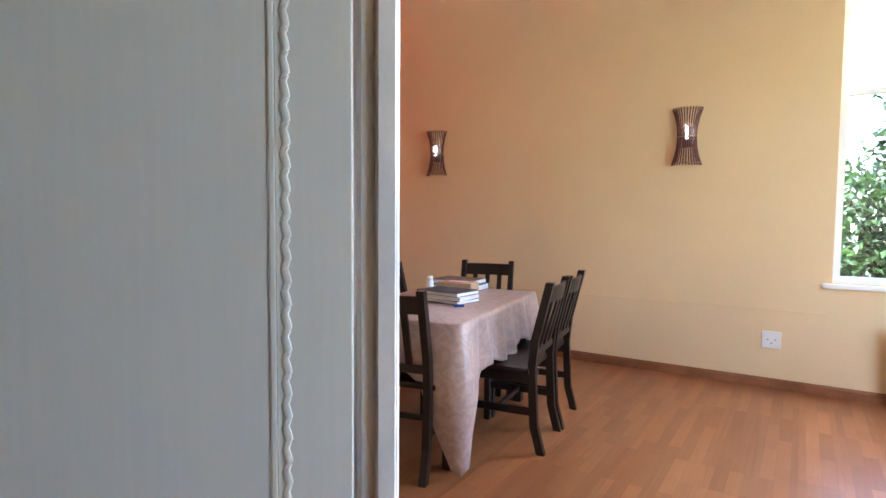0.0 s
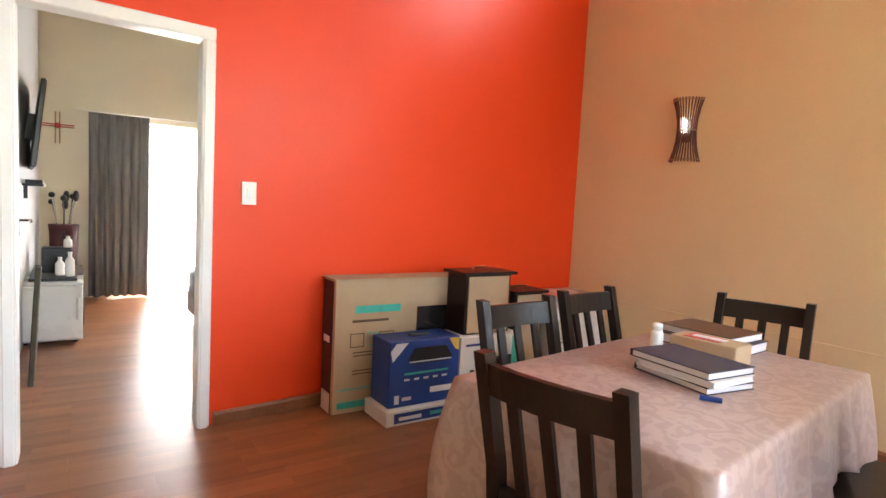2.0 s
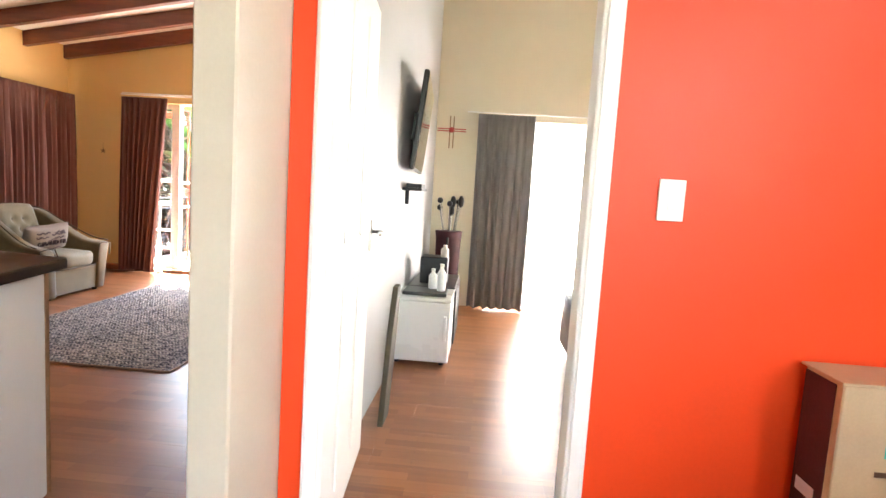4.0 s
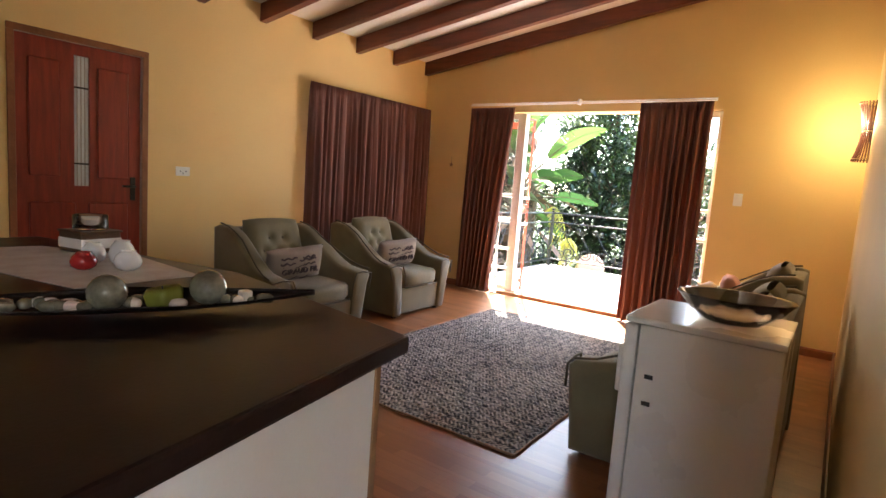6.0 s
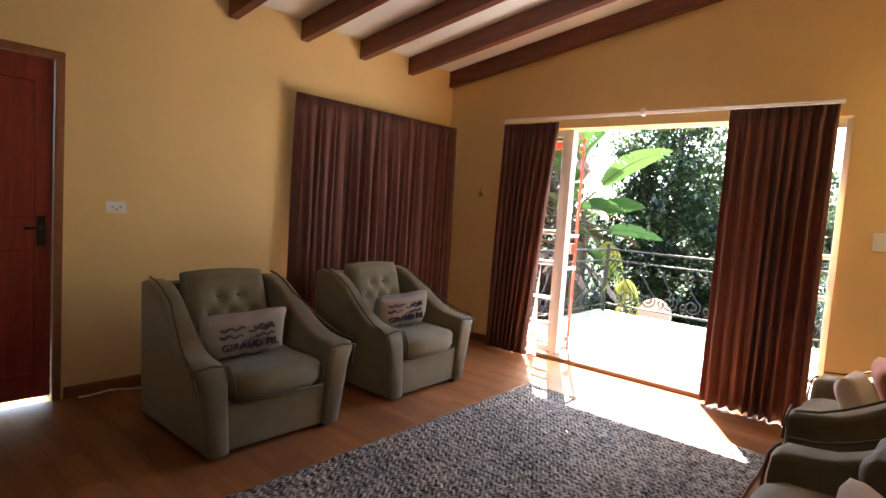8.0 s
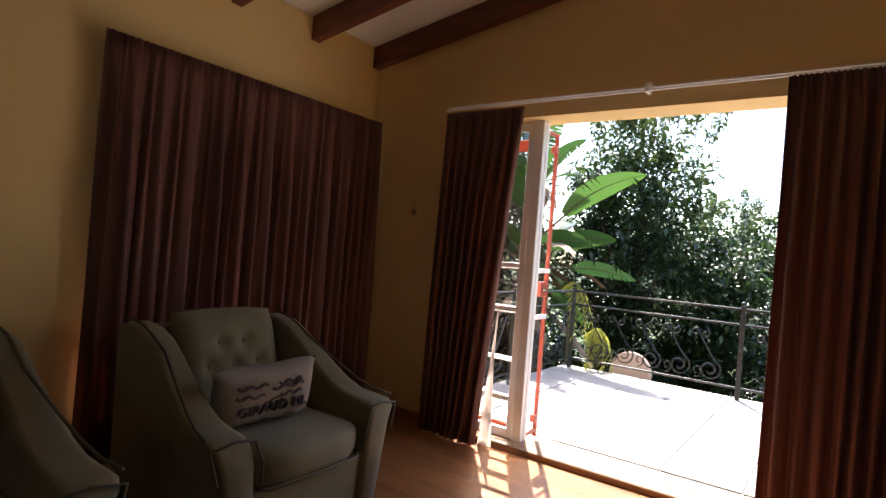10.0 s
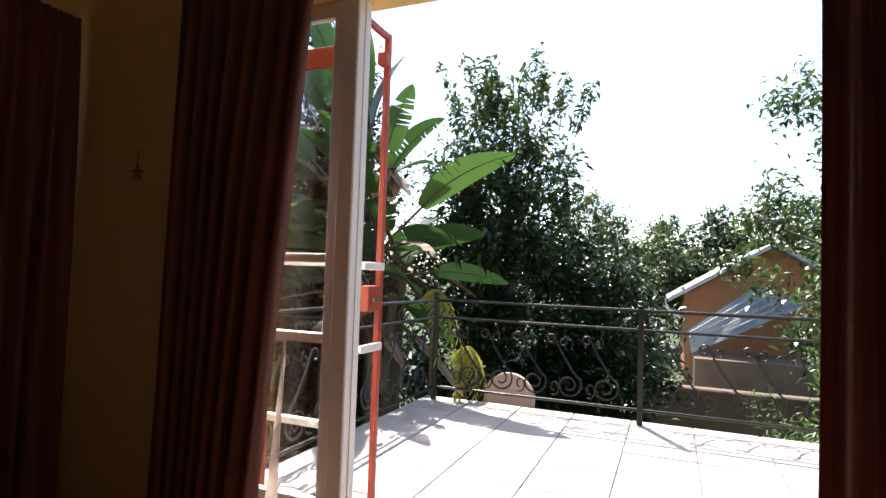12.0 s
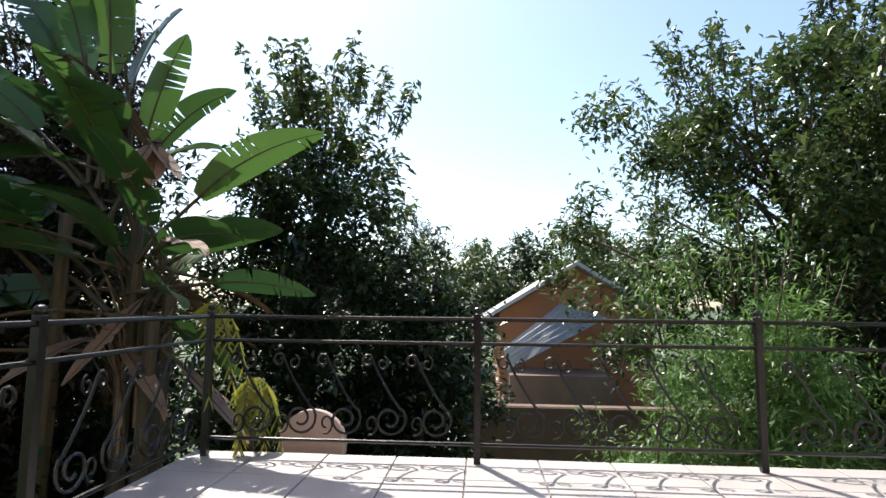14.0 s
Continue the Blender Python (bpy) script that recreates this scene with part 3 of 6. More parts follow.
# bedroom door frame and open leaf
def bedroom_door():
    t = thing("door_frame", "white painted frame round the bedroom doorway", "door frame", kind="structure")
    for y0, y1 in ((BD0 - 0.065, BD0), (BD1, BD1 + 0.065)):
        bm = bm_box(REDX - 0.115, y0, 0, REDX + 0.018, y1, BDZ, 0.006)
        bm_box(REDX + 0.0181, y0 + 0.012, 0, REDX + 0.026, y1 - 0.012, BDZ, 0.003, bm=bm)
        part("jamb", bm, M["white"], t)
    part("head", bm_box(REDX - 0.115, BD0 - 0.065, BDZ, REDX + 0.018, BD1 + 0.065, BDZ + 0.065, 0.006), M["white"], t)
    for o in t.children:
        for v in o.data.vertices:
            v.co.x -= SLANT * (v.co.y - DIV1)
    d = thing("door_1", "white painted bedroom door standing open", "door", pose(redx(BD0) - 0.11, BD0 - 0.01, 0.01, 0, 0, 184), kind="structure")
    part("leaf", bm_box(0, 0, 0, 0.78, 0.04, 2.02, 0.004), M["white"], d)
    for z0, z1 in ((0.16, 0.9), (1.05, 1.9)):
        for x0, x1 in ((0.1, 0.36), (0.43, 0.68)):
            part("panel", bm_box(x0, -0.008, z0, x1, -0.0005, z1, 0.006), M["white"], d)
    h = part("handle", bm_box(0.70, -0.012, 0.96, 0.735, -0.0005, 1.10, 0.003), M["chrome"], d, "chrome lever handle")
    bm = bm_tube([(0.717, -0.01, 1.05), (0.717, -0.055, 1.05), (0.70, -0.06, 1.05), (0.60, -0.06, 1.05)], 0.009, 8)
    part("lever", bm, M["chrome"], h, smooth=True)


bedroom_door()


# white door standing open beside the camera's start
def entry_leaf():
    d = thing("door_2", "white wood-grained panel door with rope moulding, standing open", "door", pose(1.933, 2.604, 0.01, 0, 0, 236), kind="structure")
    part("leaf", bm_box(0, -0.0, 0, 0.80, 0.036, 2.03, 0.004), M["doorw"], d)
    z0, z1 = 0.12, 1.92
    part("panel", bm_box(0.112, 0.0362, z0, 0.688, 0.0385, z1, 0.0015), M["doorw"], d)
    for x, s in ((0.091, 1), (0.709, -1)):
        part("bead", bm_box(x + s * 0.017 - 0.005, 0.0362, z0, x + s * 0.017 + 0.005, 0.0395, z1, 0.003, seg=2), M["doorw"], d)
        bm = bmesh.new()
        for i in range(int((z1 - z0) / 0.03)):
            bm_blob(0.006, 0.0013, 0.019, (x, 0.0365, z0 + 0.015 + i * 0.03), 2, 8, bm=bm)
        for v in bm.verts:
            v.co.x += 0.25 * ((v.co.z - z0) % 0.03 - 0.015)
        part("rope_moulding", bm, M["doorw"], d, "carved twisted-rope moulding", smooth=True)
    j = thing("door_frame", "white painted door jamb beside the open door", "door frame", pose(1.933, 2.604, 0, 0, 0, 236), kind="structure")
    bm = bm_box(-0.068, -0.055, 0, -0.006, 0.032, 2.1, 0.005)
    bm_box(-0.060, 0.0325, 0, -0.03, 0.040, 2.1, 0.003, bm=bm)
    part("jamb", bm, M["white"], j)


entry_leaf()


# front door
def front_door():
    f = thing("door_frame", "brown wooden frame of the front door", "door frame", kind="structure")
    part("jamb", bm_box(DOORX0 - 0.045, S - 0.1, 0, DOORX0, S + 0.012, 2.055, 0.004), M["base"], f)
    part("jamb", bm_box(DOORX1, S - 0.1, 0, DOORX1 + 0.045, S + 0.012, 2.055, 0.004), M["base"], f)
    part("head", bm_box(DOORX0 - 0.045, S - 0.1, 2.055, DOORX1 + 0.045, S + 0.012, 2.10, 0.004), M["base"], f)
    d = thing("door_3", "closed mahogany-red wooden front door with narrow glazed slot", "door", pose(DOORX0 + 0.004, S - 0.06, 0.034), kind="structure")
    w = DOORX1 - DOORX0 - 0.008
    bm = bmesh.new()
    for a in ((0, 0, 0, w, 0.04, 1.02), (0, 0, 1.94, w, 0.04, 2.018), (0, 0, 1.02, 0.36, 0.04, 1.94), (0.46, 0, 1.02, w, 0.04, 1.94)):
        bm_box(*a, bm=bm)
    bmesh.ops.remove_doubles(bm, verts=bm.verts, dist=0.0005)
    part("leaf", bm, M["reddoor"], d)
    for x0, x1, z0, z1 in ((0.09, 0.31, 1.08, 1.88), (0.55, 0.74, 1.08, 1.88), (0.09, 0.37, 0.15, 0.90), (0.45, 0.74, 0.15, 0.90)):
        part("panel", bm_box(x0, 0.0405, z0, x1, 0.052, z1, 0.008), M["reddoor"], d)
    g = part("window", bm_box(0.36, 0.015, 1.02, 0.46, 0.022, 1.94), M["frost"], d, "frosted glass slot with lead bars")
    for z in (1.18, 1.72):
        part("bar", bm_box(0.36, 0.0225, z - 0.006, 0.46, 0.03, z + 0.006), M["iron"], g)
    for x in (0.385, 0.41, 0.435):
        part("bar", bm_box(x - 0.003, 0.0225, 1.02, x + 0.003, 0.028, 1.94), M["fascia"], g)
    h = part("handle", bm_box(0.035, 0.041, 0.92, 0.075, 0.046, 1.10, 0.003), M["iron"], d, "dark metal handle")
    part("lever", bm_tube([(0.055, 0.046, 1.03), (0.055, 0.09, 1.03), (0.15, 0.09, 1.03)], 0.009, 8), M["iron"], h, smooth=True)


front_door()
struct("doorstep", bm_box(DOORX0 - 0.4, S - 1.5, -0.25, DOORX1 + 0.4, S - 0.225, -0.03, 0.008), M["drive"], "pale sunlit paved step outside the front door", "step")


def window_frame(name, x0, x1, z0, z1, y, mullions, transoms, label):
    t = thing(name, label, "window", kind="structure")
    part("window_frame", wall_hollow(x0, x1, z0, z1, y, 0.045), M["white"], t)
    for x in mullions:
        part("mullion", bm_box(x - 0.02, y - 0.02, z0 + 0.045, x + 0.02, y + 0.02, z1 - 0.045), M["white"], t)
    for z in transoms:
        part("transom", bm_box(x0 + 0.045, y - 0.018, z - 0.02, x1 - 0.045, y + 0.018, z + 0.02), M["white"], t)
    p = part("pane", bm_box(x0 + 0.045, y - 0.003, z0 + 0.045, x1 - 0.045, y + 0.003, z1 - 0.045), M["glass"], t)
    p.visible_shadow = False
    return t


def wall_hollow(x0, x1, z0, z1, y, k):
    bm = bmesh.new()
    for a in ((x0, z0, x1, z0 + k), (x0, z1 - k, x1, z1), (x0, z0 + k, x0 + k, z1 - k), (x1 - k, z0 + k, x1, z1 - k)):
        bm_box(a[0], y - 0.025, a[1], a[2], y + 0.025, a[3], bm=bm)
    return bm


w1 = window_frame("window_1", 2.66, 4.3, 0.80, 2.9, N + 0.1, (3.48,), (2.12,), "tall white-framed window with a transom")
part("window_sill", bm_box(2.6, N - 0.03, 0.765, 4.36, N + 0.07, 0.798, 0.004), M["white"], w1)
window_frame("window_2", -0.62, 0.45, 3.38, 3.8, N + 0.1, (), (), "high narrow white-framed window under the ceiling")
window_frame("window_3", -6.2, -4.52, 0.5, 2.08, S - 0.12, (-5.36,), (), "white-framed window behind closed brown curtains")


# terrace opening: side lights, posts, folded red gates
def side_light(y0, y1):
    t = thing("side_light", "white painted glazed side light with horizontal bars", "window", kind="structure", group="side lights")
    x = W - 0.13
    for a, b in ((y0, y0 + 0.05), (y1 - 0.05, y1)):
        part("stile", bm_box(x - 0.02, a, 0.04, x + 0.02, b, LINTEL, 0.004), M["white"], t)
    for z in (0.04, 0.28, 0.87, 1.16, 2.07):
        part("rail", bm_box(x - 0.016, y0 + 0.05, z, x + 0.016, y1 - 0.05, z + (0.06 if z in (0.04, 2.07) else 0.035), 0.003), M["white"], t)
    p = part("pane", bm_box(x - 0.003, y0 + 0.05, 0.1, x + 0.003, y1 - 0.05, 2.07), M["glass"], t)
    p.visible_shadow = False


side_light(OPEN0, -0.62)
side_light(1.05, OPEN1)
for y0 in (-0.617, 0.97):
    bm = bm_box(W - 0.175, y0, 0.04, W - 0.085, y0 + 0.067, LINTEL, 0.005)
    bm_box(W - 0.132, y0 - 0.003, 0.04, W - 0.128, y0 + 0.070, LINTEL, bm=bm)
    struct("door_post", bm, M["white"], "white painted wooden post of the terrace doorway", "door post")


def folding_leaf():
    t = thing("folding_door", "red oxide framed glazed door leaf folded back outside", "door", group="folding doors")
    x, ya, yb = W - 0.33, -1.16, -0.66
    for a, b in ((ya, ya + 0.08),):
        part("stile", bm_box(x - 0.02, a, TER + 0.01, x + 0.02, b, 2.06, 0.004), M["gate"], t)
    for z, h in ((TER + 0.01, 0.10), (1.98, 0.08)):
        part("rail", bm_box(x - 0.018, ya + 0.08, z, x + 0.018, yb - 0.02, z + h, 0.003), M["gate"], t)
    for z in (0.50, 0.84, 1.15):
        part("glazing_bar", bm_box(x - 0.014, ya + 0.08, z, x + 0.014, yb - 0.02, z + 0.03, 0.003), M["white"], t)
    p = part("pane", bm_box(x - 0.003, ya + 0.08, TER + 0.11, x + 0.003, yb - 0.02, 1.98), M["glass"], t)
    p.visible_shadow = False


folding_leaf()


def folded_gate(y, flip):
    t = thing("security_gate", "red oxide painted steel gate folded open", "gate", group="security gates")
    x0, x1 = (W - 0.19, W - 0.37) if flip > 0 else (W - 0.225, W - 0.26)
    for x in (x1,):
        part("upright", bm_box(x - 0.012, y - 0.012, 0.04 if x == x0 else 0.02, x + 0.012, y + 0.012, 2.1, 0.002), M["gate"], t)
    for z in (0.05, 2.075):
        part("crossbar", bm_box(x1 + 0.012, y - 0.01, z, x0 - 0.012, y + 0.01, z + 0.022), M["gate"], t)
    if flip < 0:
        return
    k = part("lock_box", bm_box(x1 + 0.02, y - 0.018, 0.98, x1 + 0.11, y + 0.018, 1.08, 0.003), M["gate"], t)
    part("bolt", bm_box(x1 + 0.03, y + 0.0185, 1.02, x1 + 0.09, y + 0.028, 1.035), M["chrome"], k)
    for z in (0.12, 1.96):
        part("hinge", bm_box(x1 + 0.01, y - 0.02, z, x1 + 0.05, y + 0.02, z + 0.05, 0.003), M["gate"], t)
    for z in (0.83, 1.14):
        part("rail", bm_box(x1 + 0.013, y + 0.014 , z, x0 - 0.013, y + 0.03, z + 0.03, 0.003), M["white"], t)


folded_gate(-0.585, 1)
folded_gate(1.0, -1)



# ---- soft furnishing helpers ----
def curtain(name, label, x0, y0, x1, y1, z0, z1, folds, depth, material, group="", gather=0.03, sway=0.0, seed=1, lean=0.0):
    """A pleated curtain between two points, with a stitched heading."""
    rnd = random.Random(seed)
    t = thing(name, label, "curtain", group=group)
    a, b = Vector((x0, y0, 0)), Vector((x1, y1, 0))
    d = (b - a).normalized()
    n = Vector((-d.y, d.x, 0))
    L = (b - a).length
    cols, rows = folds * 10, 22
    ph = [rnd.uniform(-0.5, 0.5) for _ in range(folds + 1)]
    am = [rnd.uniform(0.55, 1.25) for _ in range(folds + 1)]
    bm = bmesh.new()
    grid = []
    for j in range(rows + 1):
        v = j / rows
        row = []
        for i in range(cols + 1):
            u = i / cols
            k = u * folds
            ki = min(folds - 1, int(k))
            f = k - ki
            amp = am[ki] * (1 - f) + am[ki + 1] * f
            p = ph[ki] * (1 - f) + ph[ki + 1] * f
            open_ = 0.35 + 0.65 * min(1, v * 3)
            off = depth * amp * open_ * (math.sin(2 * math.pi * k + p * 2) + 0.3 * math.sin(4.3 * math.pi * k + 2 * v + p))
            if v < 0.045:
                off = 0.35 * depth * math.sin(6 * math.pi * k)
            z = z1 + (z0 - z1) * v + 0.006 * math.sin(2 * math.pi * k) * (v == 1)
            along = u + gather * math.sin(2 * math.pi * u) * v + 0.006 * math.sin(2 * math.pi * k * 0.5 + 3 * v)
            row.append(bm.verts.new(a + d * (L * along + sway * v * (0.5 - u) + lean * v) + n * off + Vector((0, 0, z))))
        grid.append(row)
    for j in range(rows):
        for i in range(cols):
            bm.faces.new((grid[j][i], grid[j][i + 1], grid[j + 1][i + 1], grid[j + 1][i]))
    bmesh.ops.recalc_face_normals(bm, faces=bm.faces)
    bmesh.ops.solidify(bm, geom=bm.faces[:], thickness=0.003)
    part("drape", bm, material, t, smooth=True)
    return t


CW = "brown curtains"
curtain("curtain", "closed full-length brown curtain covering the window", -4.44, S + 0.11, -6.40, S + 0.11, 0.06, 2.17, 24, 0.034, M["curtain"], CW, 0.0, seed=2)
left_curtain = curtain("curtain", "brown curtain drawn aside at the terrace opening", W + 0.11, -0.60, W + 0.11, -1.19, 0.015, 2.17, 8, 0.038, M["curtain"], CW, sway=0.12, seed=3, lean=0.11)
curtain("curtain", "brown curtain drawn aside, sun shining through its edge", W + 0.11, 0.80, W + 0.11, 1.46, 0.015, 2.19, 9, 0.042, M["curtain"], CW, sway=-0.02, seed=4)


def curtain_lining(parent, x, y, top, width):
    bm = bmesh.new()
    rows = []
    for j in range(17):
        v = j / 16
        z = top + (0.012 - top) * v
        rows.append([bm.verts.new((x + 0.010 * math.sin(7 * u + 2 * v), y - 0.075 * v + width * v ** 1.2 * u, z)) for u in (0, 0.25, 0.5, 0.75, 1)])
    for a, b in zip(rows, rows[1:]):
        for k in range(4):
            bm.faces.new((a[k], a[k + 1], b[k + 1], b[k]))
    bmesh.ops.solidify(bm, geom=bm.faces[:], thickness=0.002)
    part("lining", bm, M["pale"], parent, "pale pinkish curtain lining", smooth=True)


curtain_lining(left_curtain, W + 0.055, -0.70, 0.9, 0.10)


def rod(name, p0, p1, label):
    t = thing(name, label, "curtain rail")
    part("rail", bm_tube([p0, p1], 0.007, 8), M["white"], t)
    m = (Vector(p0) + Vector(p1)) / 2
    part("bracket", bm_box(m.x - 0.06, m.y - 0.012, m.z - 0.012, m.x + 0.01, m.y + 0.012, m.z + 0.03, 0.003), M["white"], t)


rod("curtain_rail", (W + 0.075, -1.22, 2.205), (W + 0.075, 1.48, 2.205), "white curtain rail above the terrace opening")
rod("curtain_rail", (W + 0.055, -1.22, 2.225), (W + 0.055, 1.48, 2.225), "second white curtain rail above the terrace opening")


# ---- living room ----
def arm_outline(depth, h_front, h_back):
    pts = [(0, 0.022), (0.01, h_front - 0.10), (0.005, h_front - 0.03), (-0.03, h_front), (-0.12, h_front + 0.01)]
    for i in range(1, 8):
        u = i / 8
        s = u * u * (3 - 2 * u)
        pts.append((-0.12 - (depth - 0.22) * u, h_front + 0.01 + (h_back - h_front - 0.01) * s))
    return pts + [(-depth + 0.06, h_back), (-depth, h_back - 0.02), (-depth - 0.01, 0.022)]


def button(parent, x, y, z):
    part("button", bm_blob(0.012, 0.006, 0.012, (x, y, z), 2, 8), M["piping"], parent)


def seating(name, label, category, width, m, group="", seats=1):
    """An upholstered seat: front edge on y = 0, facing +y, standing on z = 0."""
    t = thing(name, label, category, m, group)
    D, HF, HB = 0.84, 0.50, 0.82
    half = width / 2
    inner = half - 0.15
    for s in (-1, 1):
        bm = bm_prism(arm_outline(D, HF, HB), "x", -0.075, 0.075, bevel=0.028)
        for v in bm.verts:
            k = max(0.0, min(1.0, (v.co.z - 0.2) / 0.3)) ** 1.6
            fr = max(0.0, 1 + v.co.y / 0.55)
            v.co.x = s * (inner + 0.045 + v.co.x * (0.8 + 0.35 * k * fr) + 0.075 * k * (0.25 + 0.75 * min(1, fr)))
        bmesh.ops.recalc_face_normals(bm, faces=bm.faces)
        a = part("arm", bm, M["velvet"], t, smooth=True)
        edge = [(s * (inner - 0.02), 0.012, 0.30), (s * (inner - 0.015), 0.016, HF - 0.10), (s * (inner + 0.02), 0.008, HF - 0.012), (s * (inner + 0.1), 0.0, HF - 0.002),
                (s * (inner + 0.2), 0.0, HF - 0.02), (s * (inner + 0.17), 0.012, HF - 0.14)]
        part("piping", bm_tube(edge, 0.006, 6), M["piping"], a, smooth=True)
        top = [(s * (inner + 0.2 - 0.11 * min(1, i / 5)), -0.03 - 0.095 * i, 0.012 + HF + (HB - HF) * (lambda q: q * q * (3 - 2 * q))(min(1, i / 8))) for i in range(9)]
        part("piping", bm_tube(top, 0.006, 6), M["piping"], a, smooth=True)
    bm = bm_box(-inner - 0.02, -D + 0.05, 0.026, inner + 0.02, -0.02, 0.27, 0.02, seg=2)
    part("base", bm, M["velvet"], t, smooth=False)
    bm = bm_box(-inner - 0.05, -D, 0.05, inner + 0.05, -D + 0.10, HB - 0.02, 0.03, seg=2)
    part("back_frame", bm, M["velvet"], t)
    w = 2 * inner / seats
    for i in range(seats):
        cx = -inner + w * (i + 0.5)
        c = part("seat_cushion", bm_blob(w / 2 + 0.012, 0.32, 0.085, (cx, -0.30, 0.345), 5, 22), M["velvet"], t, smooth=True)
        part("piping", bm_tube([(cx - w / 2 + 0.02, -0.02, 0.285), (cx - w / 2 + 0.06, 0.012, 0.28), (cx + w / 2 - 0.06, 0.012, 0.28), (cx + w / 2 - 0.02, -0.02, 0.285)], 0.006, 6), M["piping"], c, smooth=True)
        bm = bmesh.new()
        n1, n2 = 26, 22
        tufts = [(ux * w * 0.22, uz) for uz, row in ((0.62, (-1, 0, 1)), (0.72, (-0.5, 0.5)), (0.52, (-0.5, 0.5))) for ux in row]

        def back(u, v, side):
            x = (u - 0.5) * (w * (0.98 - 0.10 * v))
            z = 0.36 + v * 0.50
            edge_ = min(1, 8 * u * (1 - u)) ** 0.5 * min(1, 9 * v * (1 - v) + 0.05) ** 0.5
            y = -0.56 - 0.14 * v + side * 0.075 * edge_
            if side > 0:
                for tx, tz in tufts:
                    y -= 0.035 * math.exp(-((x - tx) ** 2 + (z - tz) ** 2) / 0.0011)
            return Vector((cx + x, y, z + 0.015 * (1 - (2 * u - 1) ** 2) * (v > 0.9)))
        gr = {}
        for side in (1, -1):
            for j in range(n2 + 1):
                for k in range(n1 + 1):
                    gr[side, j, k] = bm.verts.new(back(k / n1, j / n2, side))
            for j in range(n2):
                for k in range(n1):
                    bm.faces.new((gr[side, j, k], gr[side, j, k + 1], gr[side, j + 1, k + 1], gr[side, j + 1, k]))
        bmesh.ops.remove_doubles(bm, verts=bm.verts, dist=0.002)
        bmesh.ops.recalc_face_normals(bm, faces=bm.faces)
        bc = part("back_cushion", bm, M["velvet"], t, "button-tufted back", smooth=True)
        for tx, tz in tufts:
            v = (tz - 0.36) / 0.5
            button(bc, cx + tx, -0.56 - 0.14 * v + 0.075 - 0.032, tz)
    for sx in (-1, 1):
        for y in (-0.06, -D + 0.06):
            part("foot", bm_cyl(0.025, 0.03, 0.0, 0.05, 10, cx=sx * (inner + 0.03), cy=y), M["dark"], t)
    return t


A1 = seating("armchair", "olive-green velvet armchair with button-tufted back beside the curtain", "armchair", 0.90, pose(-3.585, -0.585, 0, 0, 0, 0), "green armchairs")
copy_thing(A1, pose(-4.875, -0.65, 0, 0, 0, 2))
A3 = copy_thing(A1, pose(-5.42, 1.555, 0, 0, 0, 180))
A3["label"] = "olive-green velvet armchair holding pink cushions, sun on its arm"
seating("sofa", "olive-green velvet two-seat sofa facing the woven rug", "sofa", 1.32, pose(-3.80, 1.60, 0, 0, 0, 180), seats=2)


def pillow(label, m, material, w, h, d, text=False):
    t = thing("cushion", label, "cushion", m)
    bm = bmesh.new()
    gr = {}
    k = 20
    for side in (1, -1):
        for i in range(k + 1):
            for j in range(k + 1):
                u, v = 2 * i / k - 1, 2 * j / k - 1
                thick = max(0.0, (1 - u ** 4) * (1 - v ** 4)) ** 0.45
                pin = 1 - 0.06 * (1 - u * u) * abs(v) ** 3
                pan = 1 - 0.06 * (1 - v * v) * abs(u) ** 3
                gr[side, i, j] = bm.verts.new((u * w / 2 * pan, side * d / 2 * thick + 0.006 * math.sin(5 * u + 3 * v), v * h / 2 * pin))
        for i in range(k):
            for j in range(k):
                bm.faces.new((gr[side, i, j], gr[side, i + 1, j], gr[side, i + 1, j + 1], gr[side, i, j + 1]))
    bmesh.ops.remove_doubles(bm, verts=bm.verts, dist=0.001)
    bmesh.ops.recalc_face_normals(bm, faces=bm.faces)
    part("cover", bm, material, t, smooth=True)
    if text:
        y = d / 2 + 0.004
        text_part("lettering", "GIRAUD FIL", 0.062, M["ink"], t, pose(-0.02, y - 0.002, -0.035, 90, 0, 180), 0.010)
        for z, x0, x1, k in ((0.075, -0.14, -0.03, 0.009), (0.075, 0.02, 0.15, 0.009), (0.055, -0.15, 0.0, 0.012), (0.03, 0.03, 0.15, 0.011), (0.015, -0.15, -0.05, 0.007), (0.0, -0.06, 0.13, 0.005), (-0.095, -0.13, 0.10, 0.004)):
            pts = [(x0 + (x1 - x0) * i / 10, y - 0.004 - 0.12 * (x0 + (x1 - x0) * i / 10) ** 2 * 4 * 0.25, z + 0.008 * math.sin(i * 1.3)) for i in range(11)]
            part("print", bm_tube(pts, k * 0.75, 5), M["ink"], t)
    return t


pillow("cream linen cushion printed with dark lettering on the armchair", pose(-3.50, -0.86, 0.565, -16, 4, -8), M["cushion"], 0.50, 0.27, 0.13, True)
pillow("cream linen cushion printed with dark lettering on the armchair", pose(-4.79, -0.92, 0.565, -16, 4, -8), M["cushion"], 0.48, 0.27, 0.13, True)
pillow("pink cushion leaning in the armchair", pose(-5.55, 1.93, 0.56, 24, 0, 8), M["pink"], 0.36, 0.32, 0.14)
pillow("pale round cushion in the armchair", pose(-5.30, 1.80, 0.53, 24, 0, -8), M["pale"], 0.30, 0.28, 0.13)
pillow("pale cushion on the sofa", pose(-3.55, 1.98, 0.56, 24, 0, 10), M["pale"], 0.36, 0.34, 0.14)
pillow("olive grey cushion on the sofa", pose(-4.02, 2.0, 0.57, 22, 0, -6), M["piping"], 0.38, 0.34, 0.14)


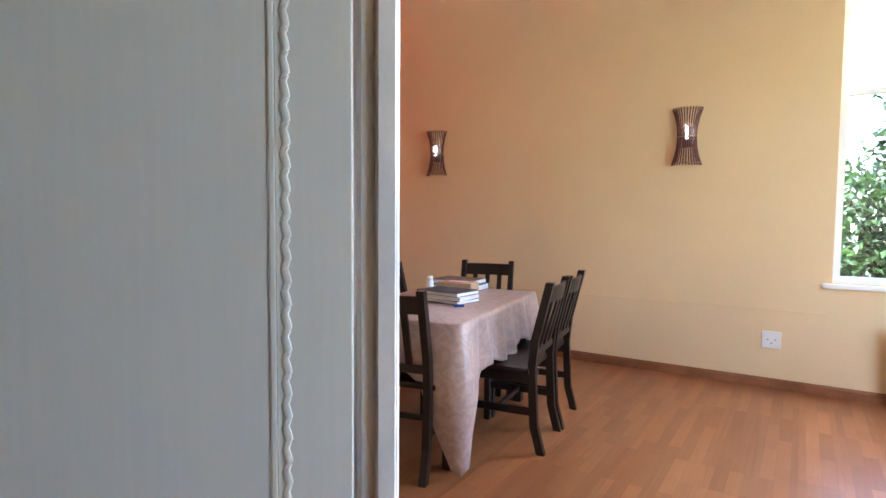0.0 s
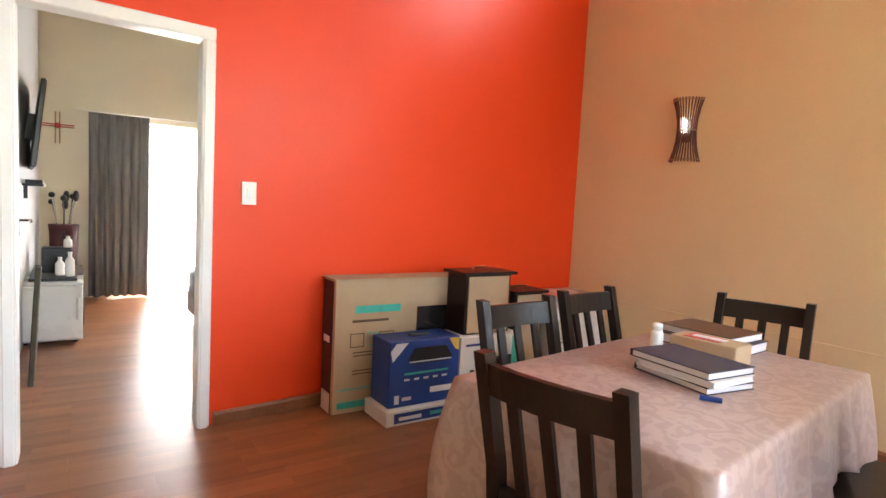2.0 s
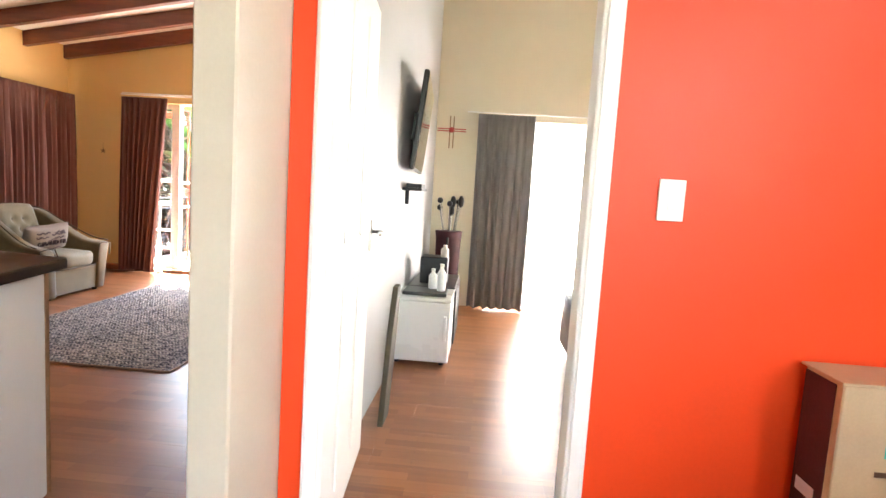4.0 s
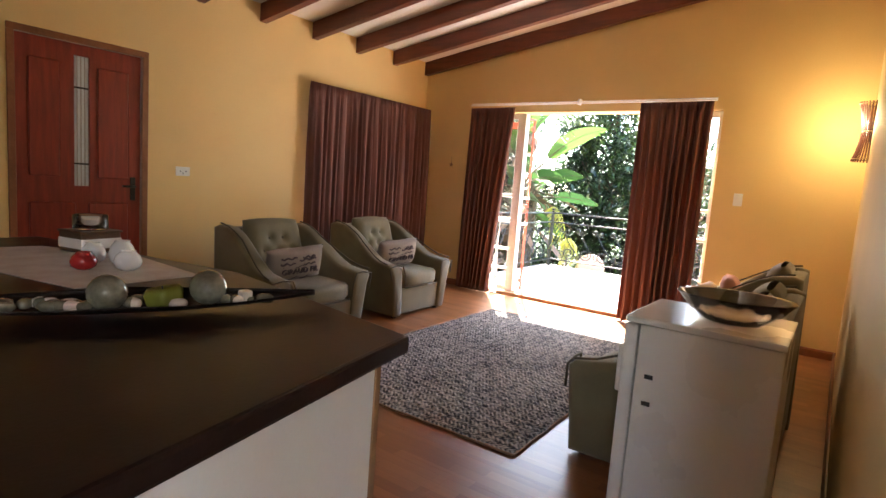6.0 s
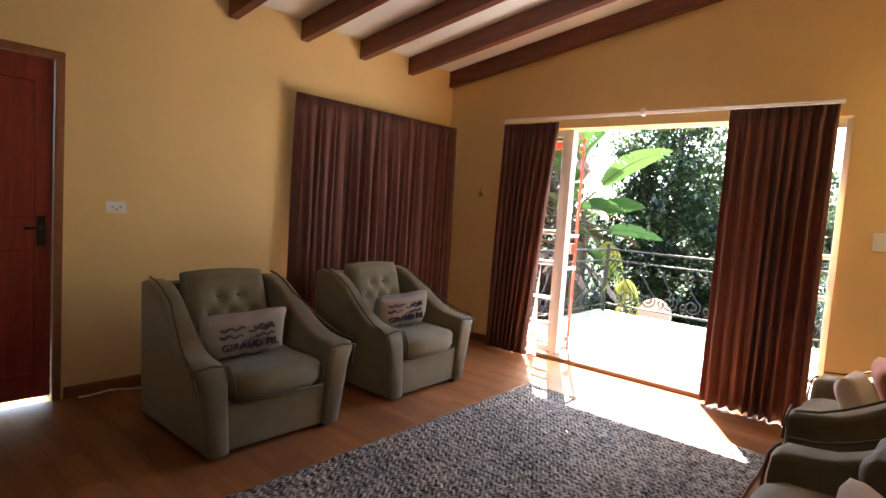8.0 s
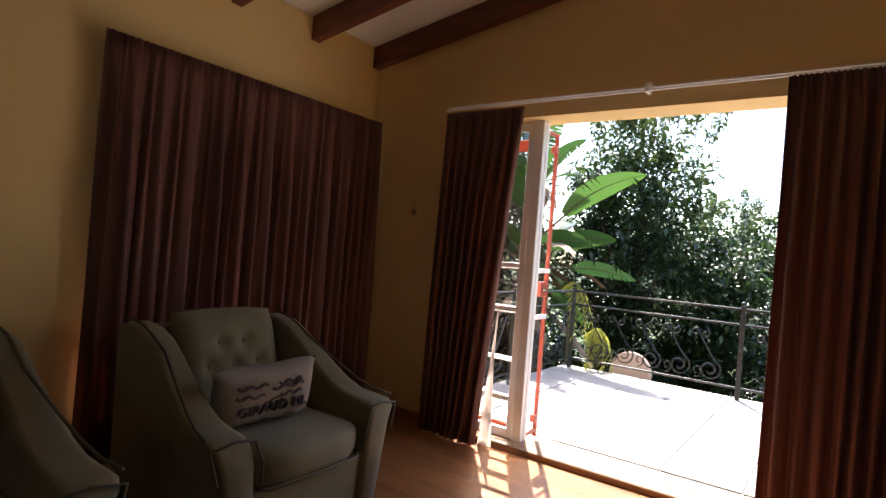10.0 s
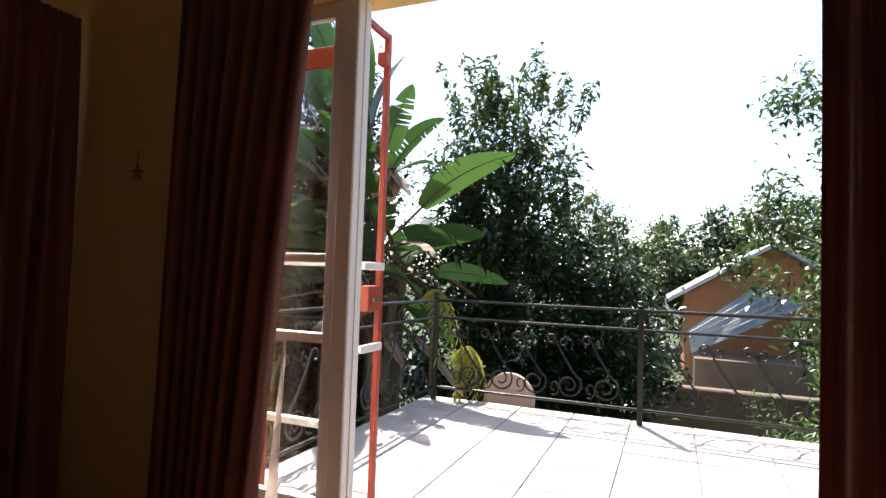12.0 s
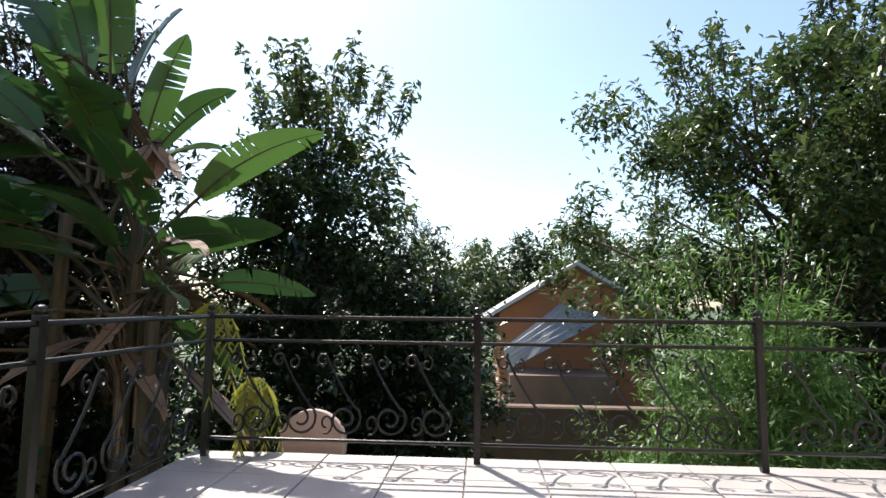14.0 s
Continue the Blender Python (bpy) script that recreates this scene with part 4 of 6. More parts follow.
# woven rug
def rug():
    t = thing("rug", "grey and cream woven rag rug on the laminate floor", "rug", pose(-4.29, 0.58, 0.0, 0, 0, 0.6))
    bm = bmesh.new()
    nx, ny = 120, 90
    lx, ly = 2.66, 1.66
    rnd = random.Random(8)
    g = [[bm.verts.new(((i / nx - 0.5) * lx + (0.006 * math.sin(j * 0.9) if i in (0, nx) else 0), (j / ny - 0.5) * ly + (0.005 * math.sin(i * 1.1) if j in (0, ny) else 0),
                        0.011 + 0.004 * (((i + j // 2) % 2) - 0.5) + rnd.uniform(-0.003, 0.003))) for j in range(ny + 1)] for i in range(nx + 1)]
    for i in range(nx):
        for j in range(ny):
            bm.faces.new((g[i][j], g[i + 1][j], g[i + 1][j + 1], g[i][j + 1]))
    part("weave", bm, M["rug"], t)
    for y in (-ly / 2, ly / 2):
        part("hem", bm_tube([(-lx / 2 + lx * i / 30, y + 0.004 * math.sin(i * 2), 0.008) for i in range(31)], 0.006, 6), M["edge"], t)
    for x in (-lx / 2, lx / 2):
        part("hem", bm_tube([(x + 0.003 * math.sin(i * 2), -ly / 2 + ly * i / 24, 0.008) for i in range(25)], 0.006, 6), M["edge"], t)


rug()


def plate(name, label, m, w, h, kind):
    t = thing(name, label, kind, m)
    part("plate", bm_box(-w / 2, 0, -h / 2, w / 2, 0.009, h / 2, 0.003, seg=2), M["plastic"], t)
    if kind == "light switch":
        part("rocker", bm_box(-w * 0.16, 0.0092, -h * 0.22, w * 0.16, 0.013, h * 0.22, 0.002), M["plastic"], t)
    else:
        for x, z in ((-w * 0.2, 0), (w * 0.2, 0), (0, -h * 0.2)):
            part("socket_hole", bm_cyl(0.005, 0.005, -0.001, 0.001, 8), M["blackp"], t).matrix_local = pose(x, 0.0098, z, 90, 0, 0)
        part("rocker", bm_box(-0.008, 0.0092, h * 0.15, 0.008, 0.013, h * 0.32, 0.001), M["plastic"], t)
    return t


plate("wall_socket", "white double wall socket beside the front door", pose(-3.205, S, 1.205), 0.12, 0.075, "socket")
plate("wall_socket", "white wall socket low on the cream wall", pose(2.31, N, 0.36, 0, 0, 180), 0.125, 0.125, "socket")
plate("light_switch", "white light switch on the yellow wall", pose(W, 1.745, 1.31, 0, 0, -90), 0.075, 0.115, "light switch")
plate("light_switch", "white light switch on the red wall", pose(redx(3.9), 3.908, 1.275, 0, 0, -90 + 5.4), 0.08, 0.125, "light switch")


def star():
    t = thing("star_ornament", "small pale star ornament hung on the yellow wall", "ornament", pose(W + 0.004, -1.5, 1.50, 90, 0, 90))
    pts = []
    for i in range(10):
        r = 0.035 if i % 2 == 0 else 0.014
        pts.append((r * math.cos(math.pi * i / 5 + math.pi / 2), r * math.sin(math.pi * i / 5 + math.pi / 2)))
    part("star", bm_prism(pts, "z", 0.0, 0.008), M["canetie"], t)
    part("string", bm_tube([(0, 0.03, 0.004), (0, 0.10, 0.003)], 0.0015, 4), M["canetie"], t)


star()
tagged(make("floor_cable", bm_tube([(-3.0 - 0.06 * i, S + 0.05 + 0.018 * math.sin(1.3 * i) + 0.004 * i, 0.008 + 0.012 * max(0, math.sin(0.7 * i))) for i in range(18)], 0.006, 6), M["plastic"], True), "loose white cable lying along the skirting", "cable")


# small white fridge with a glass bowl
def small_fridge(m, label, w, d, h, slots=True):
    t = thing("small_fridge", label, "fridge", m)
    part("cabinet", bm_box(-w / 2, 0, 0.02, w / 2, d - 0.055, h - 0.025, 0.008, seg=2), M["enamel"], t)
    part("top", bm_box(-w / 2 - 0.004, -0.004, h - 0.024, w / 2 + 0.004, d, h, 0.008, seg=2), M["enamel"], t)
    dr = part("door", bm_box(-w / 2, d - 0.05, 0.04, w / 2, d, h - 0.028, 0.012, seg=2), M["enamel"], t)
    part("handle", bm_box(-w / 2 + 0.02, d + 0.0005, h - 0.30, -w / 2 + 0.045, d + 0.02, h - 0.12, 0.005), M["enamel"], dr)
    for s in (-1, 1):
        part("foot", bm_cyl(0.018, 0.018, 0, 0.02, 8, cx=s * (w / 2 - 0.05), cy=d - 0.09), M["blackp"], t)
    for s in (-1, 1):
        part("foot", bm_cyl(0.018, 0.018, 0, 0.02, 8, cx=s * (w / 2 - 0.05), cy=0.05), M["blackp"], t)
    if slots:
        for z in (0.52, 0.62):
            part("hinge_cover", bm_box(-w / 2 - 0.003, d - 0.12, z, -w / 2 - 0.0005, d - 0.09, z + 0.016), M["blackp"], t)


small_fridge(pose(-2.955, 2.46, 0, 0, 0, 180), "small white enamel fridge standing beside the sofa", 0.47, 0.51, 0.84)


def glass_bowl():
    t = thing("glass_bowl", "ribbed oval smoked-glass bowl on the white fridge", "bowl", pose(-2.93, 2.27, 0.841))
    prof = [(0.06, 0.0), (0.085, 0.006), (0.13, 0.045), (0.165, 0.095), (0.170, 0.10), (0.160, 0.097), (0.122, 0.05), (0.08, 0.014), (0.05, 0.012)]
    bm = bm_lathe(prof, 40)
    for v in bm.verts:
        a = math.atan2(v.co.y, v.co.x)
        r = 1 + 0.025 * math.sin(14 * a) * min(1, v.co.z / 0.04)
        v.co.x *= 0.95 * r
        v.co.y *= 1.15 * r
    part("bowl", bm, M["smoke"], t, smooth=True)


glass_bowl()


# ---- kitchen counter ----
def counter():
    t = thing("kitchen_counter", "white panelled kitchen counter with brown edge strip", "counter")
    out = [(-1.60, 1.74), (-0.76, 1.92), (-0.76, -0.15), (-1.56, -0.15), (-1.74, 0.9)]
    part("carcass", bm_prism(out, "z", 0.0, 0.878), M["panel"], t)
    part("edge_strip", bm_box(-1.612, 1.728, 0.0, -1.594, 1.746, 0.878, 0.002), M["edge"], t, "brown edge strip")
    w = thing("worktop", "dark brown laminate worktop with rounded edge", "worktop")
    top = [(-1.655, 1.785), (-0.70, 1.985), (-0.70, -0.20), (-1.60, -0.20), (-1.80, 0.92)]
    part("slab", bm_prism(top, "z", 0.8785, 0.92, bevel=0.008), M["worktop"], w)


counter()
tagged(make("table_runner", bm_prism([(-1.30, 0.93), (-1.66, 0.92), (-1.68, 0.50), (-1.5, 0.1), (-1.12, 0.1)], "z", 0.9205, 0.9225), M["runner"]), "pale printed cloth runner on the worktop", "cloth")


def tray():
    t = thing("tray", "long dark leaf-shaped tray of glass balls and pebbles", "tray", pose(-1.28, 1.25, 0.921, 0, 0, 155))
    bm = bmesh.new()
    n, L, Wd = 28, 0.44, 0.11
    rows = []
    for i in range(n + 1):
        u = -1 + 2 * i / n
        hw = Wd * max(0.02, (1 - abs(u) ** 2.2))
        lift = 0.022 * abs(u) ** 2
        row = []
        for j in range(9):
            v = -1 + 2 * j / 8
            row.append(bm.verts.new((u * L, v * hw, 0.006 + lift + 0.035 * v * v * (1 - 0.6 * abs(u)))))
        rows.append(row)
    for a, b in zip(rows, rows[1:]):
        for j in range(8):
            bm.faces.new((a[j], b[j], b[j + 1], a[j + 1]))
    bmesh.ops.solidify(bm, geom=bm.faces[:], thickness=0.006)
    part("dish", bm, M["dark"], t, smooth=True)


tray()


def ball(label, x, y, r, material, zoff=0.93):
    o = make("decor_ball", bm_blob(r, r, r, (0, 0, 0), 2, 20), material, True)
    o.matrix_world = pose(x, y, zoff + r)
    return tagged(o, label, "ornament", "tray ornaments")


ball("mottled glass decorative ball lying in the tray", -1.446, 1.315, 0.044, M["stonebead"])
ball("mottled glass decorative ball lying in the tray", -1.245, 1.245, 0.042, M["stonebead"])
def candle():
    t = thing("candle", "green flower-shaped candle lying in the tray", "candle", pose(-1.355, 1.29, 0.935, 8, 6, 0))
    bm = bm_lathe([(0.030, 0), (0.040, 0.012), (0.043, 0.034), (0.036, 0.046), (0.020, 0.042), (0.006, 0.038)], 30)
    for v in bm.verts:
        k = 1 + 0.10 * math.cos(6 * math.atan2(v.co.y, v.co.x))
        v.co.x *= k
        v.co.y *= k
    part("wax", bm, M["fern"], t, smooth=True)
    part("wick", bm_tube([(0, 0, 0.037), (0.002, 0, 0.05)], 0.0012, 4), M["ink"], t)


candle()
tagged(make("stone_cube", bm_box(-1.52, 1.365, 0.944, -1.492, 1.393, 0.972, 0.004), M["china"]), "small white stone cube in the tray", "ornament", "tray ornaments")
rnd = random.Random(4)
for i in range(34):
    u = rnd.uniform(-0.3, 0.3)
    x, y = -1.28 + u * math.cos(radians(155)) + rnd.uniform(-0.03, 0.03), 1.25 + u * math.sin(radians(155)) + rnd.uniform(-0.03, 0.03)
    o = make("pebble", bm_blob(rnd.uniform(0.014, 0.024), 0.014, 0.012, (0, 0, 0), 2.5, 10), M["stonebead" if i % 3 else "pale"], True)
    o.matrix_world = pose(x, y, 0.948, 0, 0, rnd.uniform(0, 180))
    tagged(o, "smooth potpourri pebble in the dark tray", "pebble", "tray pebbles")


def vase(label, x, y, r, h, material, holes=False):
    t = thing("vase", label, "vase", pose(x, y, 0.923))
    part("body", bm_lathe([(0.5 * r, 0), (0.9 * r, 0.2 * h), (r, 0.48 * h), (0.85 * r, 0.75 * h), (0.55 * r, 0.95 * h), (0.6 * r, h), (0.5 * r, h), (0.45 * r, 0.9 * h)], 28), material, t, smooth=True)


vase("red glazed round candle holder on the runner", -1.425, 0.665, 0.038, 0.055, M["redchina"])
vase("white china oil burner on the runner", -1.55, 0.64, 0.040, 0.082, M["china"])
vase("white china round vase on the runner", -1.525, 0.735, 0.041, 0.062, M["china"])
vase("white china pot on the runner", -1.50, 0.55, 0.038, 0.066, M["china"])


def trinket_box():
    t = thing("trinket_box", "brown and white printed trinket box with glass jars", "box", pose(-1.60, 0.28, 0.923, 0, 0, 12))
    part("box", bm_box(-0.075, -0.065, 0, 0.075, 0.065, 0.07, 0.004), M["brownbook"], t)
    part("band", bm_box(-0.077, -0.067, 0.014, 0.077, 0.067, 0.05, 0.002), M["whitecard"], t)
    part("lid", bm_box(-0.08, -0.07, 0.0702, 0.08, 0.07, 0.078, 0.003), M["brownbook"], t)
    j = part("jar", bm_lathe([(0.055, 0.0785), (0.058, 0.084), (0.058, 0.132), (0.055, 0.134), (0.054, 0.132), (0.054, 0.086)], 28), M["glass"], t, "clear glass jar", smooth=True)
    part("wax", bm_lathe([(0.035, 0.0875), (0.035, 0.108), (0.03, 0.11)], 20), M["china"], j)


trinket_box()


# ---- dining room ----
def dining_chair(m=None):
    t = thing("dining_chair", "dark espresso wooden dining chair with slatted back", "chair", m, "chairs round the table")
    for s in (-1, 1):
        x = s * 0.185
        pts = [(x, -0.24, 0.0), (x, -0.20, 0.15), (x, -0.185, 0.45), (x, -0.20, 0.6), (x, -0.275, 0.91)]
        bm = bmesh.new()
        rings = [[bm.verts.new((px + a * 0.018, py + b * 0.021, pz)) for a, b in ((-1, -1), (1, -1), (1, 1), (-1, 1))] for px, py, pz in pts]
        for a, b in zip(rings, rings[1:]):
            for k in range(4):
                bm.faces.new((a[k], a[(k + 1) % 4], b[(k + 1) % 4], b[k]))
        bm.faces.new(rings[0][::-1]), bm.faces.new(rings[-1])
        part("back_leg", bm, M["dark"], t)
        bm = bm_box(x - 0.02, 0.175, 0, x + 0.02, 0.215, 0.425, 0.004)
        part("front_leg", bm, M["dark"], t)
        part("stretcher", bm_box(x - 0.011, -0.18, 0.20, x + 0.011, 0.176, 0.24, 0.003), M["dark"], t)
        part("side_rail", bm_box(x - 0.013, -0.17, 0.37, x + 0.013, 0.176, 0.425, 0.003), M["dark"], t)
    part("seat", bm_box(-0.215, -0.175, 0.426, 0.215, 0.235, 0.456, 0.009, seg=2), M["dark"], t)
    part("front_rail", bm_box(-0.165, 0.185, 0.37, 0.165, 0.207, 0.425, 0.003), M["dark"], t)
    part("stretcher", bm_box(-0.174, -0.01, 0.208, 0.174, 0.012, 0.236, 0.003), M["dark"], t)

    def by(z):
        return -0.19 - 0.085 * max(0, (z - 0.5) / 0.41)
    bm = bmesh.new()
    n = 8
    lo, hi = [], []
    for i in range(n + 1):
        u = -1 + 2 * i / n
        bow = -0.018 * (1 - u * u)
        lo.append([bm.verts.new((u * 0.168, by(0.8) + bow + k, 0.80)) for k in (-0.011, 0.011)])
        hi.append([bm.verts.new((u * 0.168, by(0.885) + bow + k, 0.885)) for k in (-0.011, 0.011)])
    for i in range(n):
        for q in (0, 1):
            bm.faces.new((lo[i][q], lo[i + 1][q], hi[i + 1][q], hi[i][q]))
        bm.faces.new((lo[i][0], lo[i][1], lo[i + 1][1], lo[i + 1][0]))
        bm.faces.new((hi[i][0], hi[i][1], hi[i + 1][1], hi[i + 1][0]))
    bm.faces.new((lo[0][0], lo[0][1], hi[0][1], hi[0][0])), bm.faces.new((lo[n][0], lo[n][1], hi[n][1], hi[n][0]))
    bmesh.ops.recalc_face_normals(bm, faces=bm.faces)
    part("top_rail", bm, M["dark"], t)
    part("lower_rail", bm_box(-0.167, by(0.53) - 0.011, 0.51, 0.167, by(0.53) + 0.011, 0.55, 0.003), M["dark"], t)
    for x in (-0.095, 0.0, 0.095):
        bm = bmesh.new()
        bow = -0.018 * (1 - (x / 0.168) ** 2)
        a = [bm.verts.new((x + q * 0.017, by(0.545) + r * 0.007, 0.545)) for q, r in ((-1, -1), (1, -1), (1, 1), (-1, 1))]
        b = [bm.verts.new((x + q * 0.017, by(0.81) + bow + r * 0.007, 0.81)) for q, r in ((-1, -1), (1, -1), (1, 1), (-1, 1))]
        for k in range(4):
            bm.faces.new((a[k], a[(k + 1) % 4], b[(k + 1) % 4], b[k]))
        part("slat", bm, M["dark"], t)
    return t


CH = [((0.81, 4.27), 12), ((0.345, 4.62), -86), ((0.225, 5.17), -83), ((0.50, 5.56), 196), ((1.10, 4.84), 98), ((1.05, 5.25), 98)]
first = None
for (x, y), r in CH:
    if first is None:
        first = dining_chair(pose(x, y, 0, 0, 0, r))
    else:
        copy_thing(first, pose(x, y, 0, 0, 0, r))


TM = pose(1.14, 4.22, 0, 0, 0, 8.2)
TW, TL, TH = 0.77, 1.30, 0.735


def dining_table():
    t = thing("dining_table", "dark wooden dining table under a patterned cloth", "table", TM)
    part("tabletop", bm_box(-TW + 0.01, 0.01, TH - 0.035, -0.01, TL - 0.01, TH, 0.004), M["dark"], t)
    for x in (-TW + 0.08, -0.08):
        for y in (0.08, TL - 0.08):
            part("leg", bm_box(x - 0.03, y - 0.03, 0, x + 0.03, y + 0.03, TH - 0.036, 0.004), M["dark"], t)


dining_table()


def tablecloth():
    t = thing("tablecloth", "shiny pinkish-brown damask tablecloth with long draped corners", "tablecloth", TM)
    bm = bmesh.new()
    z0 = TH + 0.006
    per = []
    nx, ny = 26, 42
    for i in range(nx):
        per.append((-TW * i / nx, 0.0))
    for i in range(ny):
        per.append((-TW, TL * i / ny))
    for i in range(nx):
        per.append((-TW + TW * i / nx, TL))
    for i in range(ny):
        per.append((0.0, TL - TL * i / ny))
    n = len(per)
    cx, cy = -TW / 2, TL / 2
    corners = ((0, 0), (-TW, 0), (-TW, TL), (0, TL))
    hang = (0.26, 0.30)
    rows = []
    R = 11
    rnd = random.Random(3)
    ph = [rnd.uniform(0, 6.28) for _ in range(6)]
    for j in range(R + 1):
        v = j / R
        ring = []
        for k, (x, y) in enumerate(per):
            c = min(((x - a) ** 2 + (y - b) ** 2) ** 0.5 for a, b in corners)
            corner = math.exp(-(c / 0.13) ** 2)
            drop = 0.27 + 0.03 * math.sin(7 * k / n * 6.28 + ph[0]) + corner * 0.42
            ox, oy = x - cx, y - cy
            nxv = math.copysign(1, ox) if abs(abs(ox) - TW / 2) < 1e-6 else 0
            nyv = math.copysign(1, oy) if abs(abs(oy) - TL / 2) < 1e-6 else 0
            ln = math.hypot(nxv, nyv) or 1
            fold = 0.016 * math.sin(k / n * 6.28 * 19 + ph[1]) + 0.012 * math.sin(k / n * 6.28 * 31 + ph[2])
            out = 0.012 + (0.035 * v + fold * v) * (1 - 0.4 * corner) + corner * 0.05 * math.sin(math.pi * min(1, v * 1.1))
            ring.append(bm.verts.new((x + nxv / ln * out, y + nyv / ln * out, z0 - drop * v - (0.004 if j == 0 else 0))))
        rows.append(ring)
    for a, b in zip(rows, rows[1:]):
        for k in range(n):
            bm.faces.new((a[k], b[k], b[(k + 1) % n], a[(k + 1) % n]))
    top = [bm.verts.new((x * 0.998 - 0.0008, y * 0.998 + 0.001, z0 + 0.001)) for x, y in per]
    for k in range(n):
        bm.faces.new((top[k], rows[0][k], rows[0][(k + 1) % n], top[(k + 1) % n]))
    bm.faces.new(top)
    bmesh.ops.recalc_face_normals(bm, faces=bm.faces)
    bmesh.ops.solidify(bm, geom=bm.faces[:], thickness=0.002)
    part("cloth", bm, M["cloth"], t, smooth=True)


tablecloth()
CZ = TH + 0.0085


def book(label, x, y, z, w, d, h, rot, cover, name="book"):
    t = thing(name, label, "book", pose(x, y, z, 0, 0, rot), "books on the table")
    part("page_block", bm_box(-w / 2 + 0.006, -d / 2 + 0.004, 0.003, w / 2 - 0.004, d / 2 - 0.004, h - 0.003), M["paper"], t)
    part("cover", bm_box(-w / 2, -d / 2, 0, w / 2, d / 2, 0.003, 0.001), cover, t)
    part("cover", bm_box(-w / 2, -d / 2, h - 0.003, w / 2, d / 2, h, 0.001), cover, t)
    part("spine", bm_box(-w / 2 - 0.003, -d / 2, 0, -w / 2, d / 2, h, 0.001), cover, t)


book("white paper pad lying under a dark folder", 0.72, 4.80, CZ, 0.29, 0.21, 0.022, -8, M["navy"])
book("stack of printed papers with dark cover", 0.73, 4.79, CZ + 0.023, 0.28, 0.21, 0.02, -2, M["whitecard"])
book("dark navy folder on top of the papers", 0.71, 4.80, CZ + 0.044, 0.30, 0.22, 0.024, -5, M["navy"])
book("black ring binder lying on the tablecloth", 0.48, 5.32, CZ, 0.32, 0.27, 0.04, 5, M["navy"])
book("brown notebook lying on the black binder", 0.46, 5.33, CZ + 0.041, 0.31, 0.25, 0.03, 2, M["brownbook"])


def tissue_box():
    t = thing("tissue_box", "tan cardboard printed tissue box on the table", "box", pose(0.62, 5.06, CZ, 0, 0, 6))
    part("box", bm_box(-0.12, -0.065, 0, 0.12, 0.065, 0.085, 0.004), M["card"], t)
    part("print", bm_box(-0.08, -0.045, 0.0853, 0.05, 0.035, 0.087), M["redp"], t)
    part("slot", bm_box(-0.06, -0.02, 0.0872, 0.06, 0.02, 0.088), M["paper"], t)


tissue_box()


def bottle():
    t = thing("bottle", "small white plastic bottle standing on the table", "bottle", pose(0.475, 4.95, CZ))
    part("body", bm_lathe([(0.021, 0), (0.023, 0.004), (0.023, 0.085), (0.018, 0.095)], 20), M["plastic"], t, smooth=True)
    part("cap", bm_lathe([(0.019, 0.0955), (0.019, 0.118), (0.016, 0.121)], 20), M["plastic"], t, "white cap", smooth=True)


bottle()
pen = make("marker_pen", bm_tube([(0.86, 4.62, CZ + 0.009), (0.91, 4.65, CZ + 0.009)], 0.008, 8), M["blue"])
tagged(pen, "bright blue marker pen on the tablecloth", "pen")


def sconce(x, y):
    t = thing("wall_lamp", "hourglass wall lamp made of dark reddish cane sticks", "wall lamp", pose(x, y, 0), "cane wall lamps")
    z0, z1 = 1.66, 2.10

    def rad(z):
        u = (z - z0) / (z1 - z0)
        return 0.066 + 0.042 * (2 * u - 1) ** 2
    n = 16
    for i in range(n):
        a = math.pi * (1 + (i + 0.0) / (n - 1))
        pts = []
        for k in range(7):
            z = z0 + (z1 - z0) * k / 6
            r = rad(z)
            pts.append((r * math.cos(a), -0.004 + 0.95 * r * math.sin(a), z))
        part("stick", bm_tube(pts, 0.0058, 5), M["cane"], t)
    for z in (z0 + 0.015, (z0 + z1) / 2, z1 - 0.015):
        r = rad(z) + 0.006
        part("binding", bm_tube([(r * math.cos(math.pi * (1 + k / 14)), -0.003 + 0.95 * r * math.sin(math.pi * (1 + k / 14)), z) for k in range(15)], 0.005, 5), M["canetie"], t)
    part("back_plate", bm_box(-0.035, -0.012, 1.80, 0.035, 0.0, 1.96, 0.004), M["dark"], t)
    part("bulb", bm_lathe([(0.012, 1.86), (0.016, 1.88), (0.017, 1.94), (0.008, 1.965)], 14, c=(0, -0.045, 0)), M["bulb"], t, smooth=True)


sconce(-0.65, N)
sconce(1.69, N)
sconce(-6.0, DIV0 - 0.004)
curtain("curtain", "brown curtain hanging beside the tall window", 3.02, N - 0.13, 3.6, N - 0.13, 0.01, 0.55, 5, 0.05, M["curtain"], seed=9)


# cartons along the red wall
def carton(name, label, x0, y0, z0, x1, y1, z1, material, category="box"):
    t = thing(name, label, category)
    part("carton", bm_box(x0, y0, z0, x1, y1, z1, 0.004), material, t)
    return t


def bar(t, y0, y1, z0, z1, x, material, name="print"):
    return part(name, bm_box(x, y0, z0, x + 0.0015, y1, z1), material, t)


